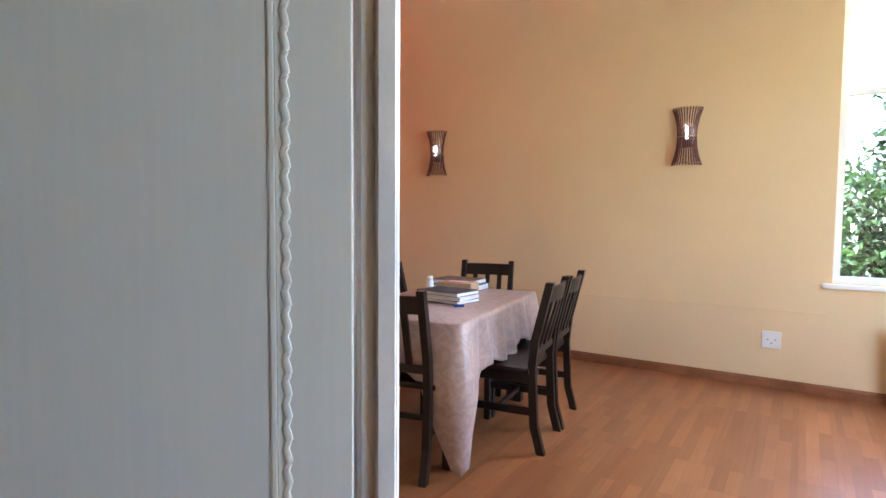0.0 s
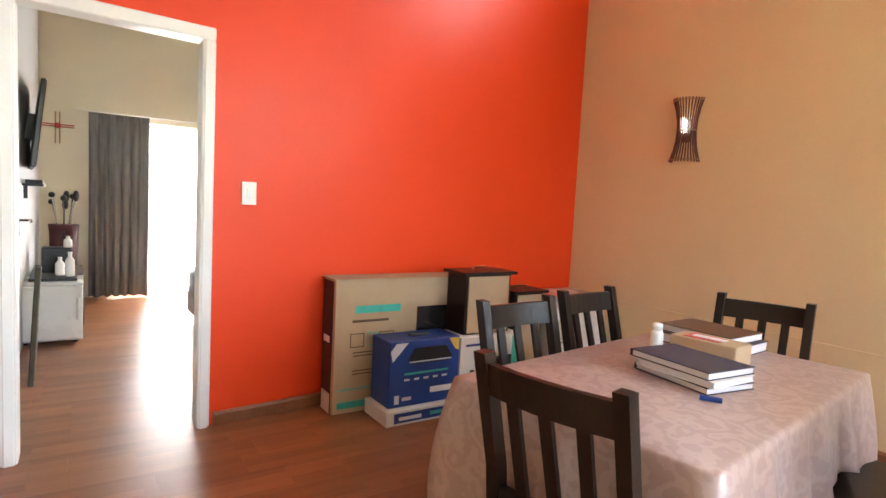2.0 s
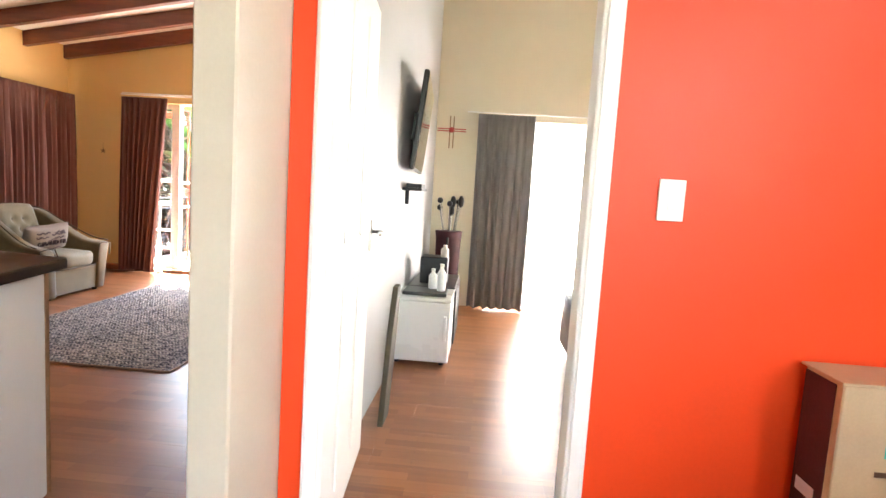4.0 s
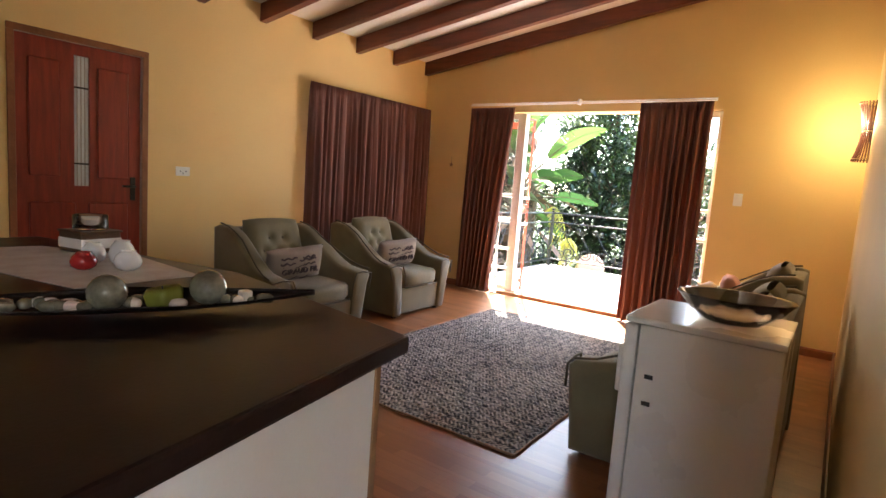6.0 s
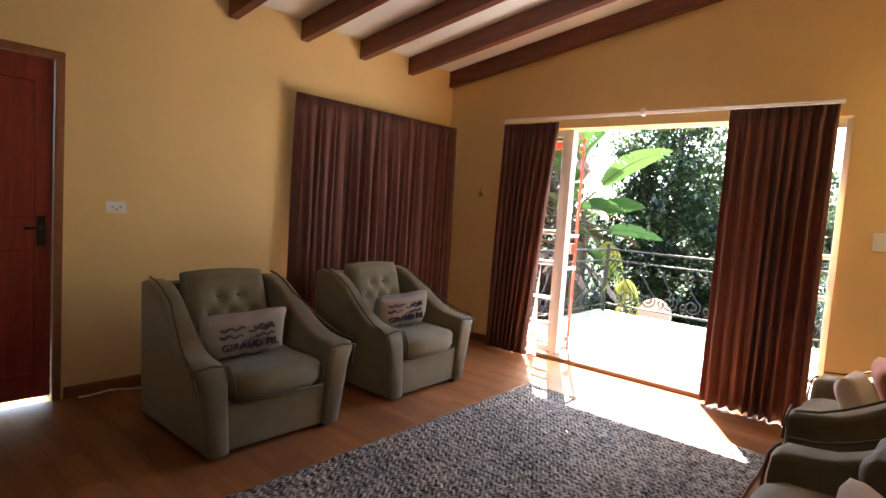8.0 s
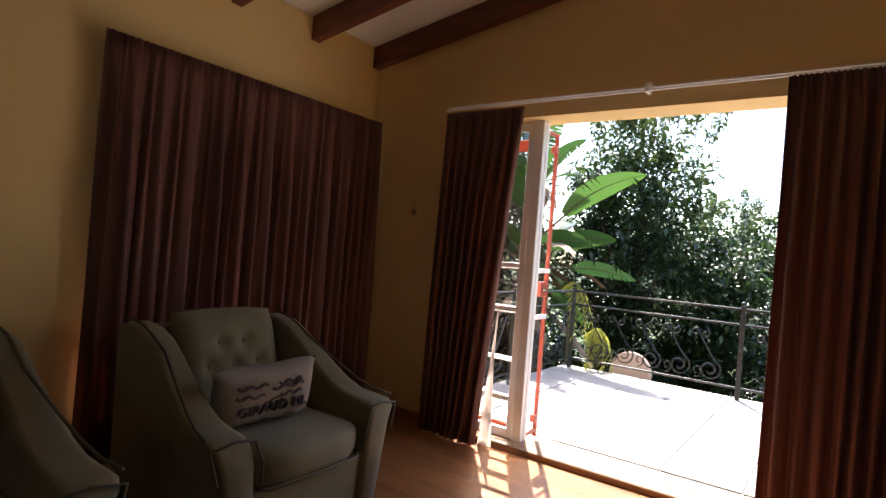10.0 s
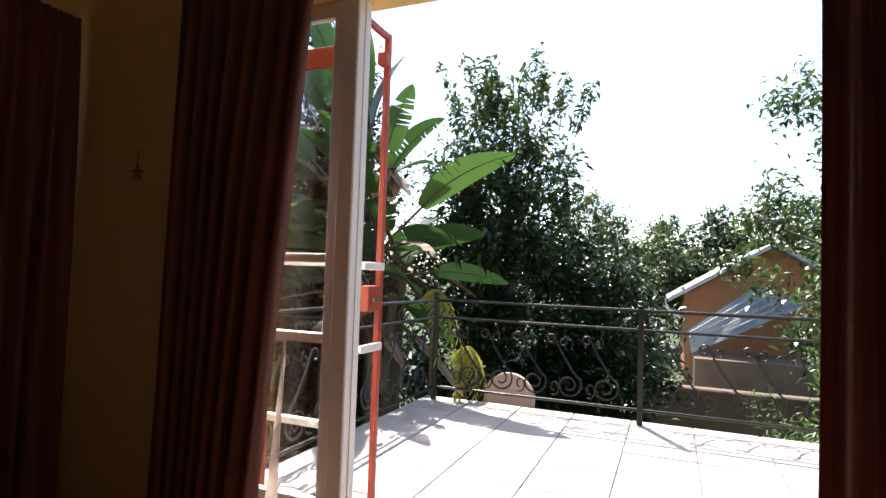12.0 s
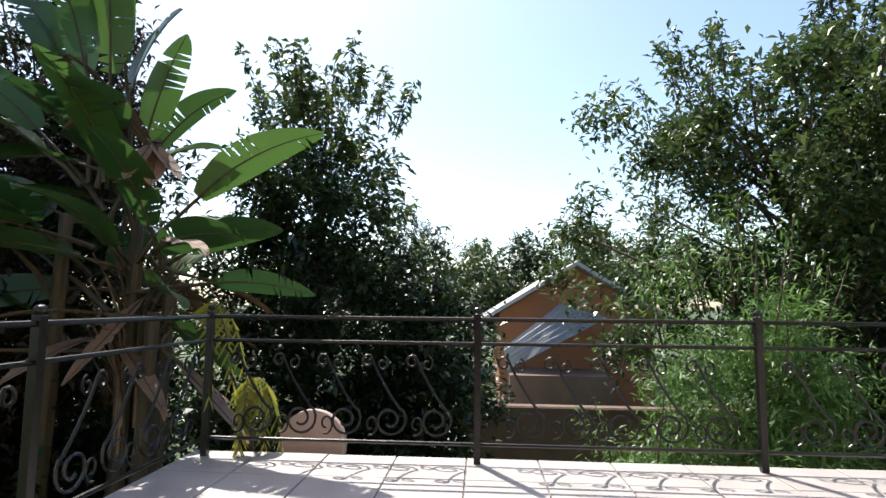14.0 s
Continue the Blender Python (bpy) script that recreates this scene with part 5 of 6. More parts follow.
TX = -1.235
tv = carton("television_carton", "large brown cardboard television carton leaning by the red wall", -1.415, 4.37, 0.0, TX, 5.58, 0.80, M["card"])
part("flap", bm_box(-1.43, 4.36, 0.8005, TX + 0.01, 5.58, 0.808, 0.002), M["card"], tv)
part("label_strip", bm_box(-1.413, 4.3675, 0.01, TX - 0.03, 4.3695, 0.79), M["bagred"], tv)
part("sticker", bm_box(-1.39, 4.3655, 0.42, -1.30, 4.3672, 0.46), M["paper"], tv)
part("torn_corner", bm_box(-1.40, 4.3655, 0.0, TX - 0.04, 4.3672, 0.12), M["pale"], tv)
bar(tv, 4.50, 4.80, 0.60, 0.645, TX + 0.0005, M["teal"])
bar(tv, 4.48, 4.72, 0.545, 0.56, TX + 0.0005, M["brownbook"])
bar(tv, 4.40, 5.55, 0.03, 0.07, TX + 0.0005, M["teal"])
bar(tv, 4.40, 4.70, 0.14, 0.147, TX + 0.0005, M["teal"])
for y0, y1, c in ((4.47, 4.56, "brownbook"), (4.58, 4.66, "teal"), (4.66, 4.76, "brownbook")):
    for a in ((y0, y1, 0.395, 0.40), (y0, y0 + 0.005, 0.40, 0.475), (y0, y1, 0.475, 0.48), (y1 - 0.005, y1, 0.40, 0.475)):
        bar(tv, *a, TX + 0.0005, M[c])
for z in (0.36, 0.34, 0.25, 0.23):
    bar(tv, 4.49, 4.70, z, z + 0.006, TX + 0.0005, M["brownbook"])
bar(tv, 4.92, 5.25, 0.40, 0.62, TX + 0.0005, M["screen"], "printed_screen")

low = carton("flat_carton", "flat white carton with blue printed side on the floor", -1.215, 4.57, 0.0, -0.93, 5.58, 0.088, M["whitecard"])
bar(low, 4.62, 5.16, 0.015, 0.072, -0.9295, M["blue"])
bar(low, 5.18, 5.34, 0.02, 0.07, -0.9295, M["fascia"])
bar(low, 5.35, 5.56, 0.015, 0.072, -0.9295, M["blue"])
bar(low, 4.65, 4.80, 0.03, 0.05, -0.9278, M["paper"])
bar(low, 4.86, 5.10, 0.035, 0.055, -0.9278, M["teal"])

bl = carton("printer_carton", "blue printed carton with carrying slot and white lettering", -1.20, 4.60, 0.089, -0.975, 5.08, 0.475, M["blue"])
part("handle", bm_box(-1.10, 4.78, 0.4755, -1.06, 4.92, 0.49, 0.004), M["blackp"], bl)
FX = -0.9745
part("corner_print", bm_prism([(4.62, 0.36), (4.72, 0.465), (4.64, 0.465), (4.605, 0.42)], "x", FX, FX + 0.0012), M["paper"], bl)
part("corner_print", bm_prism([(5.0, 0.47), (5.075, 0.47), (5.075, 0.39), (5.05, 0.40)], "x", FX, FX + 0.0012), M["yellowp"], bl)
pr = part("printed_machine", bm_prism([(4.72, 0.36), (4.76, 0.43), (4.98, 0.43), (5.03, 0.36), (5.0, 0.335), (4.75, 0.335)], "x", FX, FX + 0.0012), M["blackp"], bl)
bar(bl, 4.73, 5.02, 0.345, 0.352, FX + 0.0016, M["paper"])
for i in range(5):
    bar(bl, 4.70 + 0.065 * i, 4.735 + 0.065 * i, 0.24, 0.252, FX, M["paper"])
bar(bl, 4.70, 5.0, 0.275, 0.287, FX, M["teal"])
bar(bl, 4.88, 5.05, 0.15, 0.185, FX, M["paper"])
bar(bl, 4.64, 4.67, 0.11, 0.16, FX, M["paper"])
bar(bl, 4.69, 4.75, 0.125, 0.145, FX, M["paper"])

wb = carton("appliance_carton", "white carton with printed appliance picture", -1.215, 5.09, 0.089, -0.975, 5.56, 0.46, M["whitecard"])
bar(wb, 5.13, 5.24, 0.40, 0.415, FX, M["blue"])
bar(wb, 5.24, 5.50, 0.17, 0.32, FX, M["blackp"])
bar(wb, 5.27, 5.47, 0.20, 0.30, FX + 0.0014, M["screen"])
bar(wb, 5.17, 5.20, 0.17, 0.25, FX, M["blackp"])
bar(wb, 5.50, 5.555, 0.10, 0.44, FX, M["teal"])


def lidded_box(label, x0, y0, z0, x1, y1, z1):
    t = thing("storage_chest", label, "chest", group="wooden chests")
    part("body", bm_box(x0, y0, z0, x1 - 0.004, y1, z1 - 0.02, 0.003), M["dark"], t)
    part("front", bm_box(x1 - 0.0035, y0 + 0.018, z0 + 0.01, x1 + 0.004, y1 - 0.018, z1 - 0.03, 0.002), M["card"], t, "pale beige front panel")
    lid = part("lid", bm_box(x0 - 0.015, y0 - 0.03, z1 - 0.0195, x1 + 0.03, y1 + 0.03, z1, 0.004), M["dark"], t)
    yc = (y0 + y1) / 2
    xc = (x0 + x1) / 2
    part("handle", bm_tube([(xc, yc - 0.055, z1), (xc, yc - 0.055, z1 + 0.022), (xc, yc + 0.055, z1 + 0.022), (xc, yc + 0.055, z1)], 0.005, 6), M["chrome"], lid)


lidded_box("dark wooden chest with pale front, stacked on the white carton", -1.23, 5.14, 0.461, -1.02, 5.50, 0.86)
lidded_box("dark wooden chest with pale front standing on the floor", -1.38, 5.66, 0.0, -1.15, 5.92, 0.70)
ap = carton("white_cabinet", "low white metal cabinet standing in the corner", -1.50, 6.0, 0.0, -1.12, 6.55, 0.62, M["enamel"], "cabinet")
for i in range(3):
    part("vent_slot", bm_box(-1.1195, 6.1, 0.30 + 0.03 * i, -1.117, 6.3, 0.308 + 0.03 * i), M["blackp"], ap)
part("top", bm_box(-1.51, 5.99, 0.6205, -1.11, 6.56, 0.64, 0.004), M["enamel"], ap)


# ---- bedroom ----
curtain("sheer_curtain", "white sheer curtain glowing across the bedroom door", BW - 0.06, 3.40, BW - 0.06, 5.85, 0.01, 2.05, 16, 0.012, M["sheer"], gather=0.0, seed=12)
curtain("curtain", "grey bedroom curtain drawn aside at the glazed door", BW + 0.12, 3.22, BW + 0.12, 3.82, 0.02, 2.10, 6, 0.045, M["greycurt"], seed=11)
rod("curtain_rail", (BW + 0.08, 3.1, 2.12), (BW + 0.08, 6.0, 2.12), "white curtain rail above the bedroom door")
wd = thing("window_4", "wide white-framed glazed bedroom door", "window", kind="structure")
for y in (3.35, 4.6, 5.86):
    part("stile", bm_box(BW - 0.12, y, 0, BW - 0.07, y + 0.045, 2.06), M["white"], wd)


def television():
    t = thing("television", "flat black television mounted on the bedroom wall", "television", pose(-3.95, DIV1 + 0.09, 1.72, -6, 0, 4))
    part("case", bm_box(-0.56, -0.03, -0.33, 0.56, 0.005, 0.33, 0.008), M["blackp"], t)
    part("screen", bm_box(-0.545, 0.0055, -0.315, 0.545, 0.0075, 0.315), M["screen"], t)
    part("bracket", bm_box(-0.1, -0.085, -0.1, 0.1, -0.031, 0.1), M["blackp"], t)


television()
sh = thing("wall_shelf", "small black wall shelf under the television", "shelf")
part("board", bm_box(-3.9, DIV1 + 0.004, 1.25, -3.55, DIV1 + 0.14, 1.27, 0.003), M["blackp"], sh)
part("bracket", bm_box(-3.74, DIV1 + 0.004, 1.15, -3.71, DIV1 + 0.03, 1.249), M["blackp"], sh)
part("decoder", bm_box(-3.85, DIV1 + 0.02, 1.2705, -3.62, DIV1 + 0.13, 1.30, 0.003), M["blackp"], sh)
small_fridge(pose(-3.98, 2.945, 0, 0, 0, -90), "small white bedroom fridge against the grey wall", 0.43, 0.45, 0.50, False)
blk = thing("media_cabinet", "low black media cabinet beyond the bedroom fridge", "cabinet")
part("carcass", bm_box(-4.75, DIV1 + 0.02, 0, -4.02, 3.16, 0.50, 0.004), M["blackp"], blk)
part("door", bm_box(-4.72, 3.1605, 0.04, -4.4, 3.172, 0.47, 0.003), M["blackp"], blk)
part("door", bm_box(-4.38, 3.1605, 0.04, -4.05, 3.172, 0.47, 0.003), M["blackp"], blk)
tagged(make("black_tray", bm_box(-3.86, 2.80, 0.501, -3.60, 3.12, 0.525, 0.004), M["blackp"]), "black plastic tray on the bedroom fridge", "tray")
tagged(make("speaker_box", bm_box(-4.35, 2.86, 0.501, -4.15, 3.08, 0.72, 0.006), M["blackp"]), "black box speaker on the media cabinet", "speaker")


def small_bottle(x, y, z, h, material, label):
    t = thing("bottle", label, "bottle", pose(x, y, z))
    part("body", bm_lathe([(0.03, 0), (0.033, 0.01), (0.033, 0.65 * h), (0.014, 0.82 * h), (0.014, 0.9 * h)], 16), material, t, smooth=True)
    part("cap", bm_lathe([(0.016, 0.901 * h), (0.016, h)], 12), M["plastic"], t)


small_bottle(-3.72, 3.07, 0.526, 0.20, M["plastic"], "clear and white bottle on the bedroom fridge")
small_bottle(-3.80, 3.0, 0.526, 0.15, M["plastic"], "small white bottle on the bedroom fridge")
small_bottle(-4.2, 3.05, 0.721, 0.10, M["plastic"], "small white jar on the black speaker")


def golf_bag():
    t = thing("golf_bag", "dark golf bag with covered club heads in the corner", "bag", pose(-5.35, 3.0, 0))
    part("bag", bm_lathe([(0.13, 0), (0.14, 0.03), (0.12, 0.4), (0.13, 0.78), (0.14, 0.86), (0.12, 0.86)], 20), M["bagred"], t, smooth=True)
    rr = random.Random(6)
    for i in range(7):
        a = rr.uniform(0, 6.28)
        x, y, h = 0.08 * math.cos(a), 0.08 * math.sin(a), rr.uniform(1.0, 1.18)
        c = part("club", bm_tube([(x * 0.6, y * 0.6, 0.8), (x * 1.3, y * 1.3, h)], 0.008, 6), M["chrome"], t)
        part("head_cover", bm_blob(0.045, 0.03, 0.06 if i % 2 else 0.03, (x * 1.35, y * 1.35, h + 0.02), 2.3, 12), M["blackp"], c, smooth=True)
    part("strap", bm_tube([(0.14, 0, 0.8), (0.2, 0, 0.6), (0.14, 0, 0.35)], 0.012, 6), M["blackp"], t)


golf_bag()


def cross():
    t = thing("wall_cross", "ornamental wire cross with red centre on the wall", "ornament", pose(BW + 0.006, 2.935, 1.905))
    for k in (-0.02, 0.02):
        part("rod", bm_tube([(0.006, k, -0.175), (0.006, k, 0.17)], 0.006, 6), M["canetie"], t)
        part("rod", bm_tube([(0.012, -0.155, 0.02 + k * 0.6), (0.012, 0.155, 0.02 + k * 0.6)], 0.006, 6), M["redp"], t)
    part("centre", bm_blob(0.012, 0.03, 0.03, (0.016, 0, 0.02), 2, 12), M["redp"], t, smooth=True)


cross()
bd = thing("ironing_board", "dark grey folded board leaning against the bedroom wall", "board", pose(-2.45, DIV1 + 0.10, 0, -3, 0, 0))
part("board", bm_prism([(-0.02, 0.0), (-0.2, 0.0), (-0.2, 0.5), (-0.15, 0.75), (-0.06, 0.75), (-0.02, 0.5)], "y", 0.0, 0.03, bevel=0.006), M["piping"], bd)


def bed():
    t = thing("bed", "bed with dark grey cover reaching near the floor", "bed", pose(-4.25, 4.02, 0))
    part("base", bm_box(-0.0, 0.02, 0.08, 2.0, 1.58, 0.30, 0.02), M["navy"], t)
    bm = bm_blob(1.04, 0.83, 0.17, (1.0, 0.8, 0.42), 6, 40)
    part("cover", bm, M["navy"], t, smooth=True)
    for x in (0.1, 1.9):
        for y in (0.12, 1.48):
            part("leg", bm_box(x - 0.03, y - 0.03, 0, x + 0.03, y + 0.03, 0.08), M["dark"], t)


bed()


# ---- terrace ----
TX0, TX1, TY0, TY1 = -9.82, W - 0.23, -1.68, 6.0
struct("terrace", bm_box(TX0, TY0, -0.35, TX1, TY1, TER - 0.012), M["grout"], "concrete terrace slab with dark joints", "terrace")
struct("ground", bm_box(-900, -900, GROUND - 0.5, 900, 900, GROUND), M["grass"], "green garden ground running to the horizon", "ground")
struct("terrace_base", bm_box(TX0 + 0.1, TY0 + 0.1, GROUND, TX1, TY1 - 0.1, -0.351), M["plaster"], "plastered base wall under the terrace", "wall")

RX = -9.69


def scroll(y, z, r, turns, start, sense, n=22):
    pts = []
    for i in range(n + 1):
        u = i / n
        a = start + sense * turns * 2 * math.pi * u
        rr = r * (1 - 0.8 * u)
        pts.append((y + rr * math.cos(a), z + rr * math.sin(a)))
    return pts


def s_scroll(span, h):
    """One wrought S: small curl above, long diagonal, large curl below. In (y, z)."""
    top = [(0.06 + 0.045 * math.cos(a) * (0.35 + 0.65 * (i / 16)), h * 0.82 + 0.045 * math.sin(a) * (0.35 + 0.65 * (i / 16))) for i, a in ((i, radians(420 - 22 * i)) for i in range(17))]
    diag = [(0.10 + 0.20 * u, h * 0.80 - h * 0.50 * u - 0.02 * math.sin(math.pi * u)) for u in (0.15, 0.35, 0.55, 0.75, 0.92)]
    cx, cz = 0.215, 0.13
    low = [(cx + 0.11 * math.cos(a) * (1 - 0.70 * i / 22), cz + 0.11 * math.sin(a) * (1 - 0.70 * i / 22)) for i, a in ((i, radians(35 - 24 * i)) for i in range(23))]
    return [top, diag, low]


def railing_panel(t, p0, p1):
    """Rails and scrolls between two posts; p0, p1 as (x, y)."""
    a, b = Vector((*p0, 0)), Vector((*p1, 0))
    d = (b - a).normalized()
    L = (b - a).length

    def P(s, z, off=0.0):
        q = a + d * s
        return (q.x + off * d.y, q.y - off * d.x, z)
    for z, r in ((TER + 0.925, 0.014), (TER + 0.765, 0.012), (TER + 0.12, 0.012)):
        part("rail", bm_tube([P(0.02, z), P(L - 0.02, z)], r, 6), M["iron"], t)
    n = max(1, int((L - 0.1) / 0.30))
    off = (L - n * 0.30) / 2 - 0.03
    zb = TER + 0.13
    h = 0.62
    for k in range(n):
        s0 = off + k * 0.30
        pieces = s_scroll(0.3, h)
        line = [P(s0 + y, zb + z) for y, z in pieces[0] + pieces[1] + pieces[2]]
        part("scroll", bm_tube(line, 0.009, 5), M["iron"], t)
        up = [P(s0 + 0.16 + 0.04 * math.cos(q) * (1 - 0.05 * i), zb + h * 0.92 - 0.075 + 0.05 * math.sin(q) * (1 - 0.05 * i)) for i, q in ((i, radians(80 - 30 * i)) for i in range(14))]
        part("scroll", bm_tube(up, 0.0072, 5), M["iron"], t)
        lo = [P(s0 + 0.09 + 0.05 * math.cos(q) * (1 - 0.05 * i), zb + 0.10 + 0.07 * math.sin(q) * (1 - 0.05 * i)) for i, q in ((i, radians(250 + 30 * i)) for i in range(14))]
        part("scroll", bm_tube(lo, 0.0072, 5), M["iron"], t)


def railing():
    t = thing("railing", "black wrought-iron terrace railing with scrolls", "railing")
    posts = [(RX, -1.55), (RX, 0.27), (RX, 2.06), (RX, 3.85), (RX, 5.65), (-8.2, -1.55), (-6.8, -1.55)]
    for x, y in posts:
        bm = bm_box(x - 0.022, y - 0.022, TER, x + 0.022, y + 0.022, TER + 0.96, 0.003)
        bm_blob(0.026, 0.026, 0.02, (x, y, TER + 0.985), 2, 10, bm=bm)
        part("post", bm, M["iron"], t)
    for a, b in zip(posts[:4], posts[1:5]):
        railing_panel(t, a, b)
    railing_panel(t, posts[0], posts[5])
    railing_panel(t, posts[5], posts[6])


railing()
disc = thing("garden_stone", "round pinkish plaster disc standing beyond the railing", "ornament")
bm = bm_lathe([(0.228, -0.04), (0.245, -0.03), (0.245, 0.03), (0.228, 0.04)], 40)
for v in bm.verts:
    v.co = Vector((v.co.z - 10.05, v.co.x - 0.92, v.co.y - 0.03))
part("disc", bm, M["pinkstone"], disc)
part("stand", bm_box(-10.12, -1.02, GROUND, -9.98, -0.82, -0.27), M["gwall"], disc)


# ---- neighbour's house and garden walls ----
def neighbour():
    t = thing("house", "terracotta house with grey gabled roof and lean-to", "house")
    x = -26.0
    out = [(0.95, GROUND), (0.95, 0.72), (3.63, 2.34), (6.3, 0.72), (6.3, GROUND)]
    part("wall", bm_prism(out, "x", x - 9, x), M["orange"], t)
    for s, y0, y1 in ((1, 0.3, 3.63), (-1, 3.63, 6.95)):
        z0, z1 = (0.38, 2.40) if s == 1 else (2.40, 0.38)
        part("roof", bm_prism([(y0, z0), (y1, z1), (y1, z1 + 0.14), (y0, z0 + 0.14)], "x", x - 9, x + 0.5), M["fascia"], t)
    part("gutter", bm_tube([(x + 0.5, 0.3, 0.36), (x + 0.3, 0.6, 0.05), (x + 0.06, 0.93, -0.15)], 0.06, 6), M["white"], t)
    lean = bmesh.new()
    vs = [lean.verts.new(p) for p in ((x + 0.3, 3.05, 1.05), (x + 0.6, 4.6, 0.60), (x + 2.6, 1.1, -1.0), (x + 2.3, 1.0, -0.35))]
    lean.faces.new(vs)
    bmesh.ops.solidify(lean, geom=lean.faces[:], thickness=0.06)
    lr = part("lean_to_roof", lean, M["roof"], t, "pale grey sheet lean-to roof")
    for k in range(4):
        u = 0.2 + 0.2 * k
        part("seam", bm_tube([(x + 0.33 + 0.3 * u, 3.05 + 1.55 * u, 1.10 - 0.45 * u), (x + 2.33 + 0.3 * u, 1.0 + 0.1 * u, -0.30 - 0.65 * u)], 0.025, 4), M["fascia"], lr)
    part("shed_wall", bm_box(x + 0.02, 1.2, GROUND, x + 2.2, 4.4, -1.2), M["gwall"], t)


neighbour()
struct("garden_wall", bm_box(-17.3, -0.3, GROUND, -17.0, 14, -0.95, 0.03), M["gwall"], "weathered brown garden wall below the terrace", "wall")
struct("driveway", bm_box(-24.5, -4.0, GROUND, -18.5, 1.5, GROUND + 0.02), M["drive"], "pale sunlit paved driveway", "driveway")


# ---- plants ----
def leaf_cloud(rng, clusters, per, size, aspect=2.4, droop=0.2):
    """Many small pointed leaves round cluster centres; returns vertices and faces."""
    verts, faces = [], []
    for c, r in clusters:
        n = per
        p = rng.normal(0, 0.42, (n, 3)) * r + np.array(c)
        yaw = rng.uniform(0, 2 * math.pi, n)
        tilt = rng.normal(droop, 0.6, n)
        s = size * rng.uniform(0.6, 1.35, n)
        ca, sa, ct, st = np.cos(yaw), np.sin(yaw), np.cos(tilt), np.sin(tilt)
        d = np.stack([ca * ct, sa * ct, -st], 1)
        w = np.stack([-sa, ca, rng.normal(0, 0.5, n)], 1)
        w /= np.linalg.norm(w, axis=1)[:, None]
        up = np.cross(d, w) * 0.15
        L = s[:, None]
        q = np.stack([p, p + d * L * 0.5 + w * L / aspect / 2 + up * L, p + d * L, p + d * L * 0.5 - w * L / aspect / 2 + up * L], 1).reshape(-1, 3)
        b = len(verts)
        base = sum(len(v) for v in verts)
        verts.append(q)
        faces.append(np.arange(n * 4).reshape(-1, 4) + base)
    return np.concatenate(verts), np.concatenate(faces)


def mesh_np(name, v, f, material, parent, label=""):
    me = bpy.data.meshes.new(name)
    me.vertices.add(len(v))
    me.vertices.foreach_set("co", v.astype(np.float32).ravel())
    me.loops.add(f.size)
    me.loops.foreach_set("vertex_index", f.astype(np.int32).ravel())
    me.polygons.add(len(f))
    me.polygons.foreach_set("loop_start", np.arange(0, f.size, 4, dtype=np.int32))
    me.update()
    me.validate()
    me.materials.append(material)
    o = new(name, me)
    o.parent = parent
    if label:
        o["label"] = label
    return o


def tree(label, x, y, height, rx, ry, rz, material, seed, clusters=120, per=150, size=0.13, trunk=0.14, cz=None, sparse=0.0, category="tree", name="tree", cr=0.5, aspect=2.4):
    rng = np.random.default_rng(seed)
    t = thing(name, label, category, pose(x, y, GROUND))
    cz = cz if cz is not None else height - rz
    bm = bmesh.new()
    bm_tube([(0, 0, 0), (0.08, -0.05, cz * 0.4), (-0.06, 0.06, cz * 0.8), (0.05, 0.0, cz + rz * 0.3)], trunk, 8, bm=bm, taper=0.4)
    cl = []
    for i in range(clusters):
        while True:
            q = rng.uniform(-1, 1, 3)
            r = np.linalg.norm(q)
            if 0.35 < r < 1:
                break
        lump = 1 + 0.22 * math.sin(5 * q[0] + seed) * math.cos(4 * q[1] + 2 * q[2]) + rng.normal(0, 0.07)
        c = (q[0] * rx * lump, q[1] * ry * lump, cz + q[2] * rz * lump)
        cl.append((c, cr * rng.uniform(0.6, 1.25)))
    for i in range(0, clusters, 4):
        c = cl[i][0]
        zb = cz + min(0.2 * rz, max(-0.8 * rz, c[2] - cz - 0.5 * rz))
        mid = (c[0] * 0.5 + rng.normal(0, 0.1), c[1] * 0.5 + rng.normal(0, 0.1), (zb + c[2]) / 2 + 0.1)
        bm_tube([(0, 0, zb), mid, c], trunk * 0.22, 5, bm=bm, taper=0.2)
    for i in range(int(sparse)):
        a = rng.uniform(0, 2 * math.pi)
        rr = rng.uniform(0.2, 0.85)
        b0 = Vector((math.cos(a) * rx * rr, math.sin(a) * ry * rr, cz + rz * (1 - rr * rr) ** 0.5 * 0.9))
        tip = b0 + Vector((math.cos(a) * 0.35 * rng.uniform(0.3, 1.3), math.sin(a) * 0.35 * rng.uniform(0.3, 1.3), rng.uniform(0.5, 1.1)))
        bm_tube([b0, (b0 + tip) / 2 + Vector((0.05, 0, 0.04)), tip], 0.012, 4, bm=bm, taper=0.3)
        for u in (0.25, 0.5, 0.75, 0.95):
            cl.append((tuple(b0.lerp(tip, u)), 0.14))
    part("trunk", bm, M["bark"], t, smooth=True)
    k = len(cl)
    main = cl[:clusters]
    v, f = leaf_cloud(rng, main, per, size, aspect)
    if k > clusters:
        v2, f2 = leaf_cloud(rng, cl[clusters:], 12, size, aspect)
        f = np.concatenate([f, f2 + len(v)])
        v = np.concatenate([v, v2])
    mesh_np("crown", v, f, material, t)
    return t


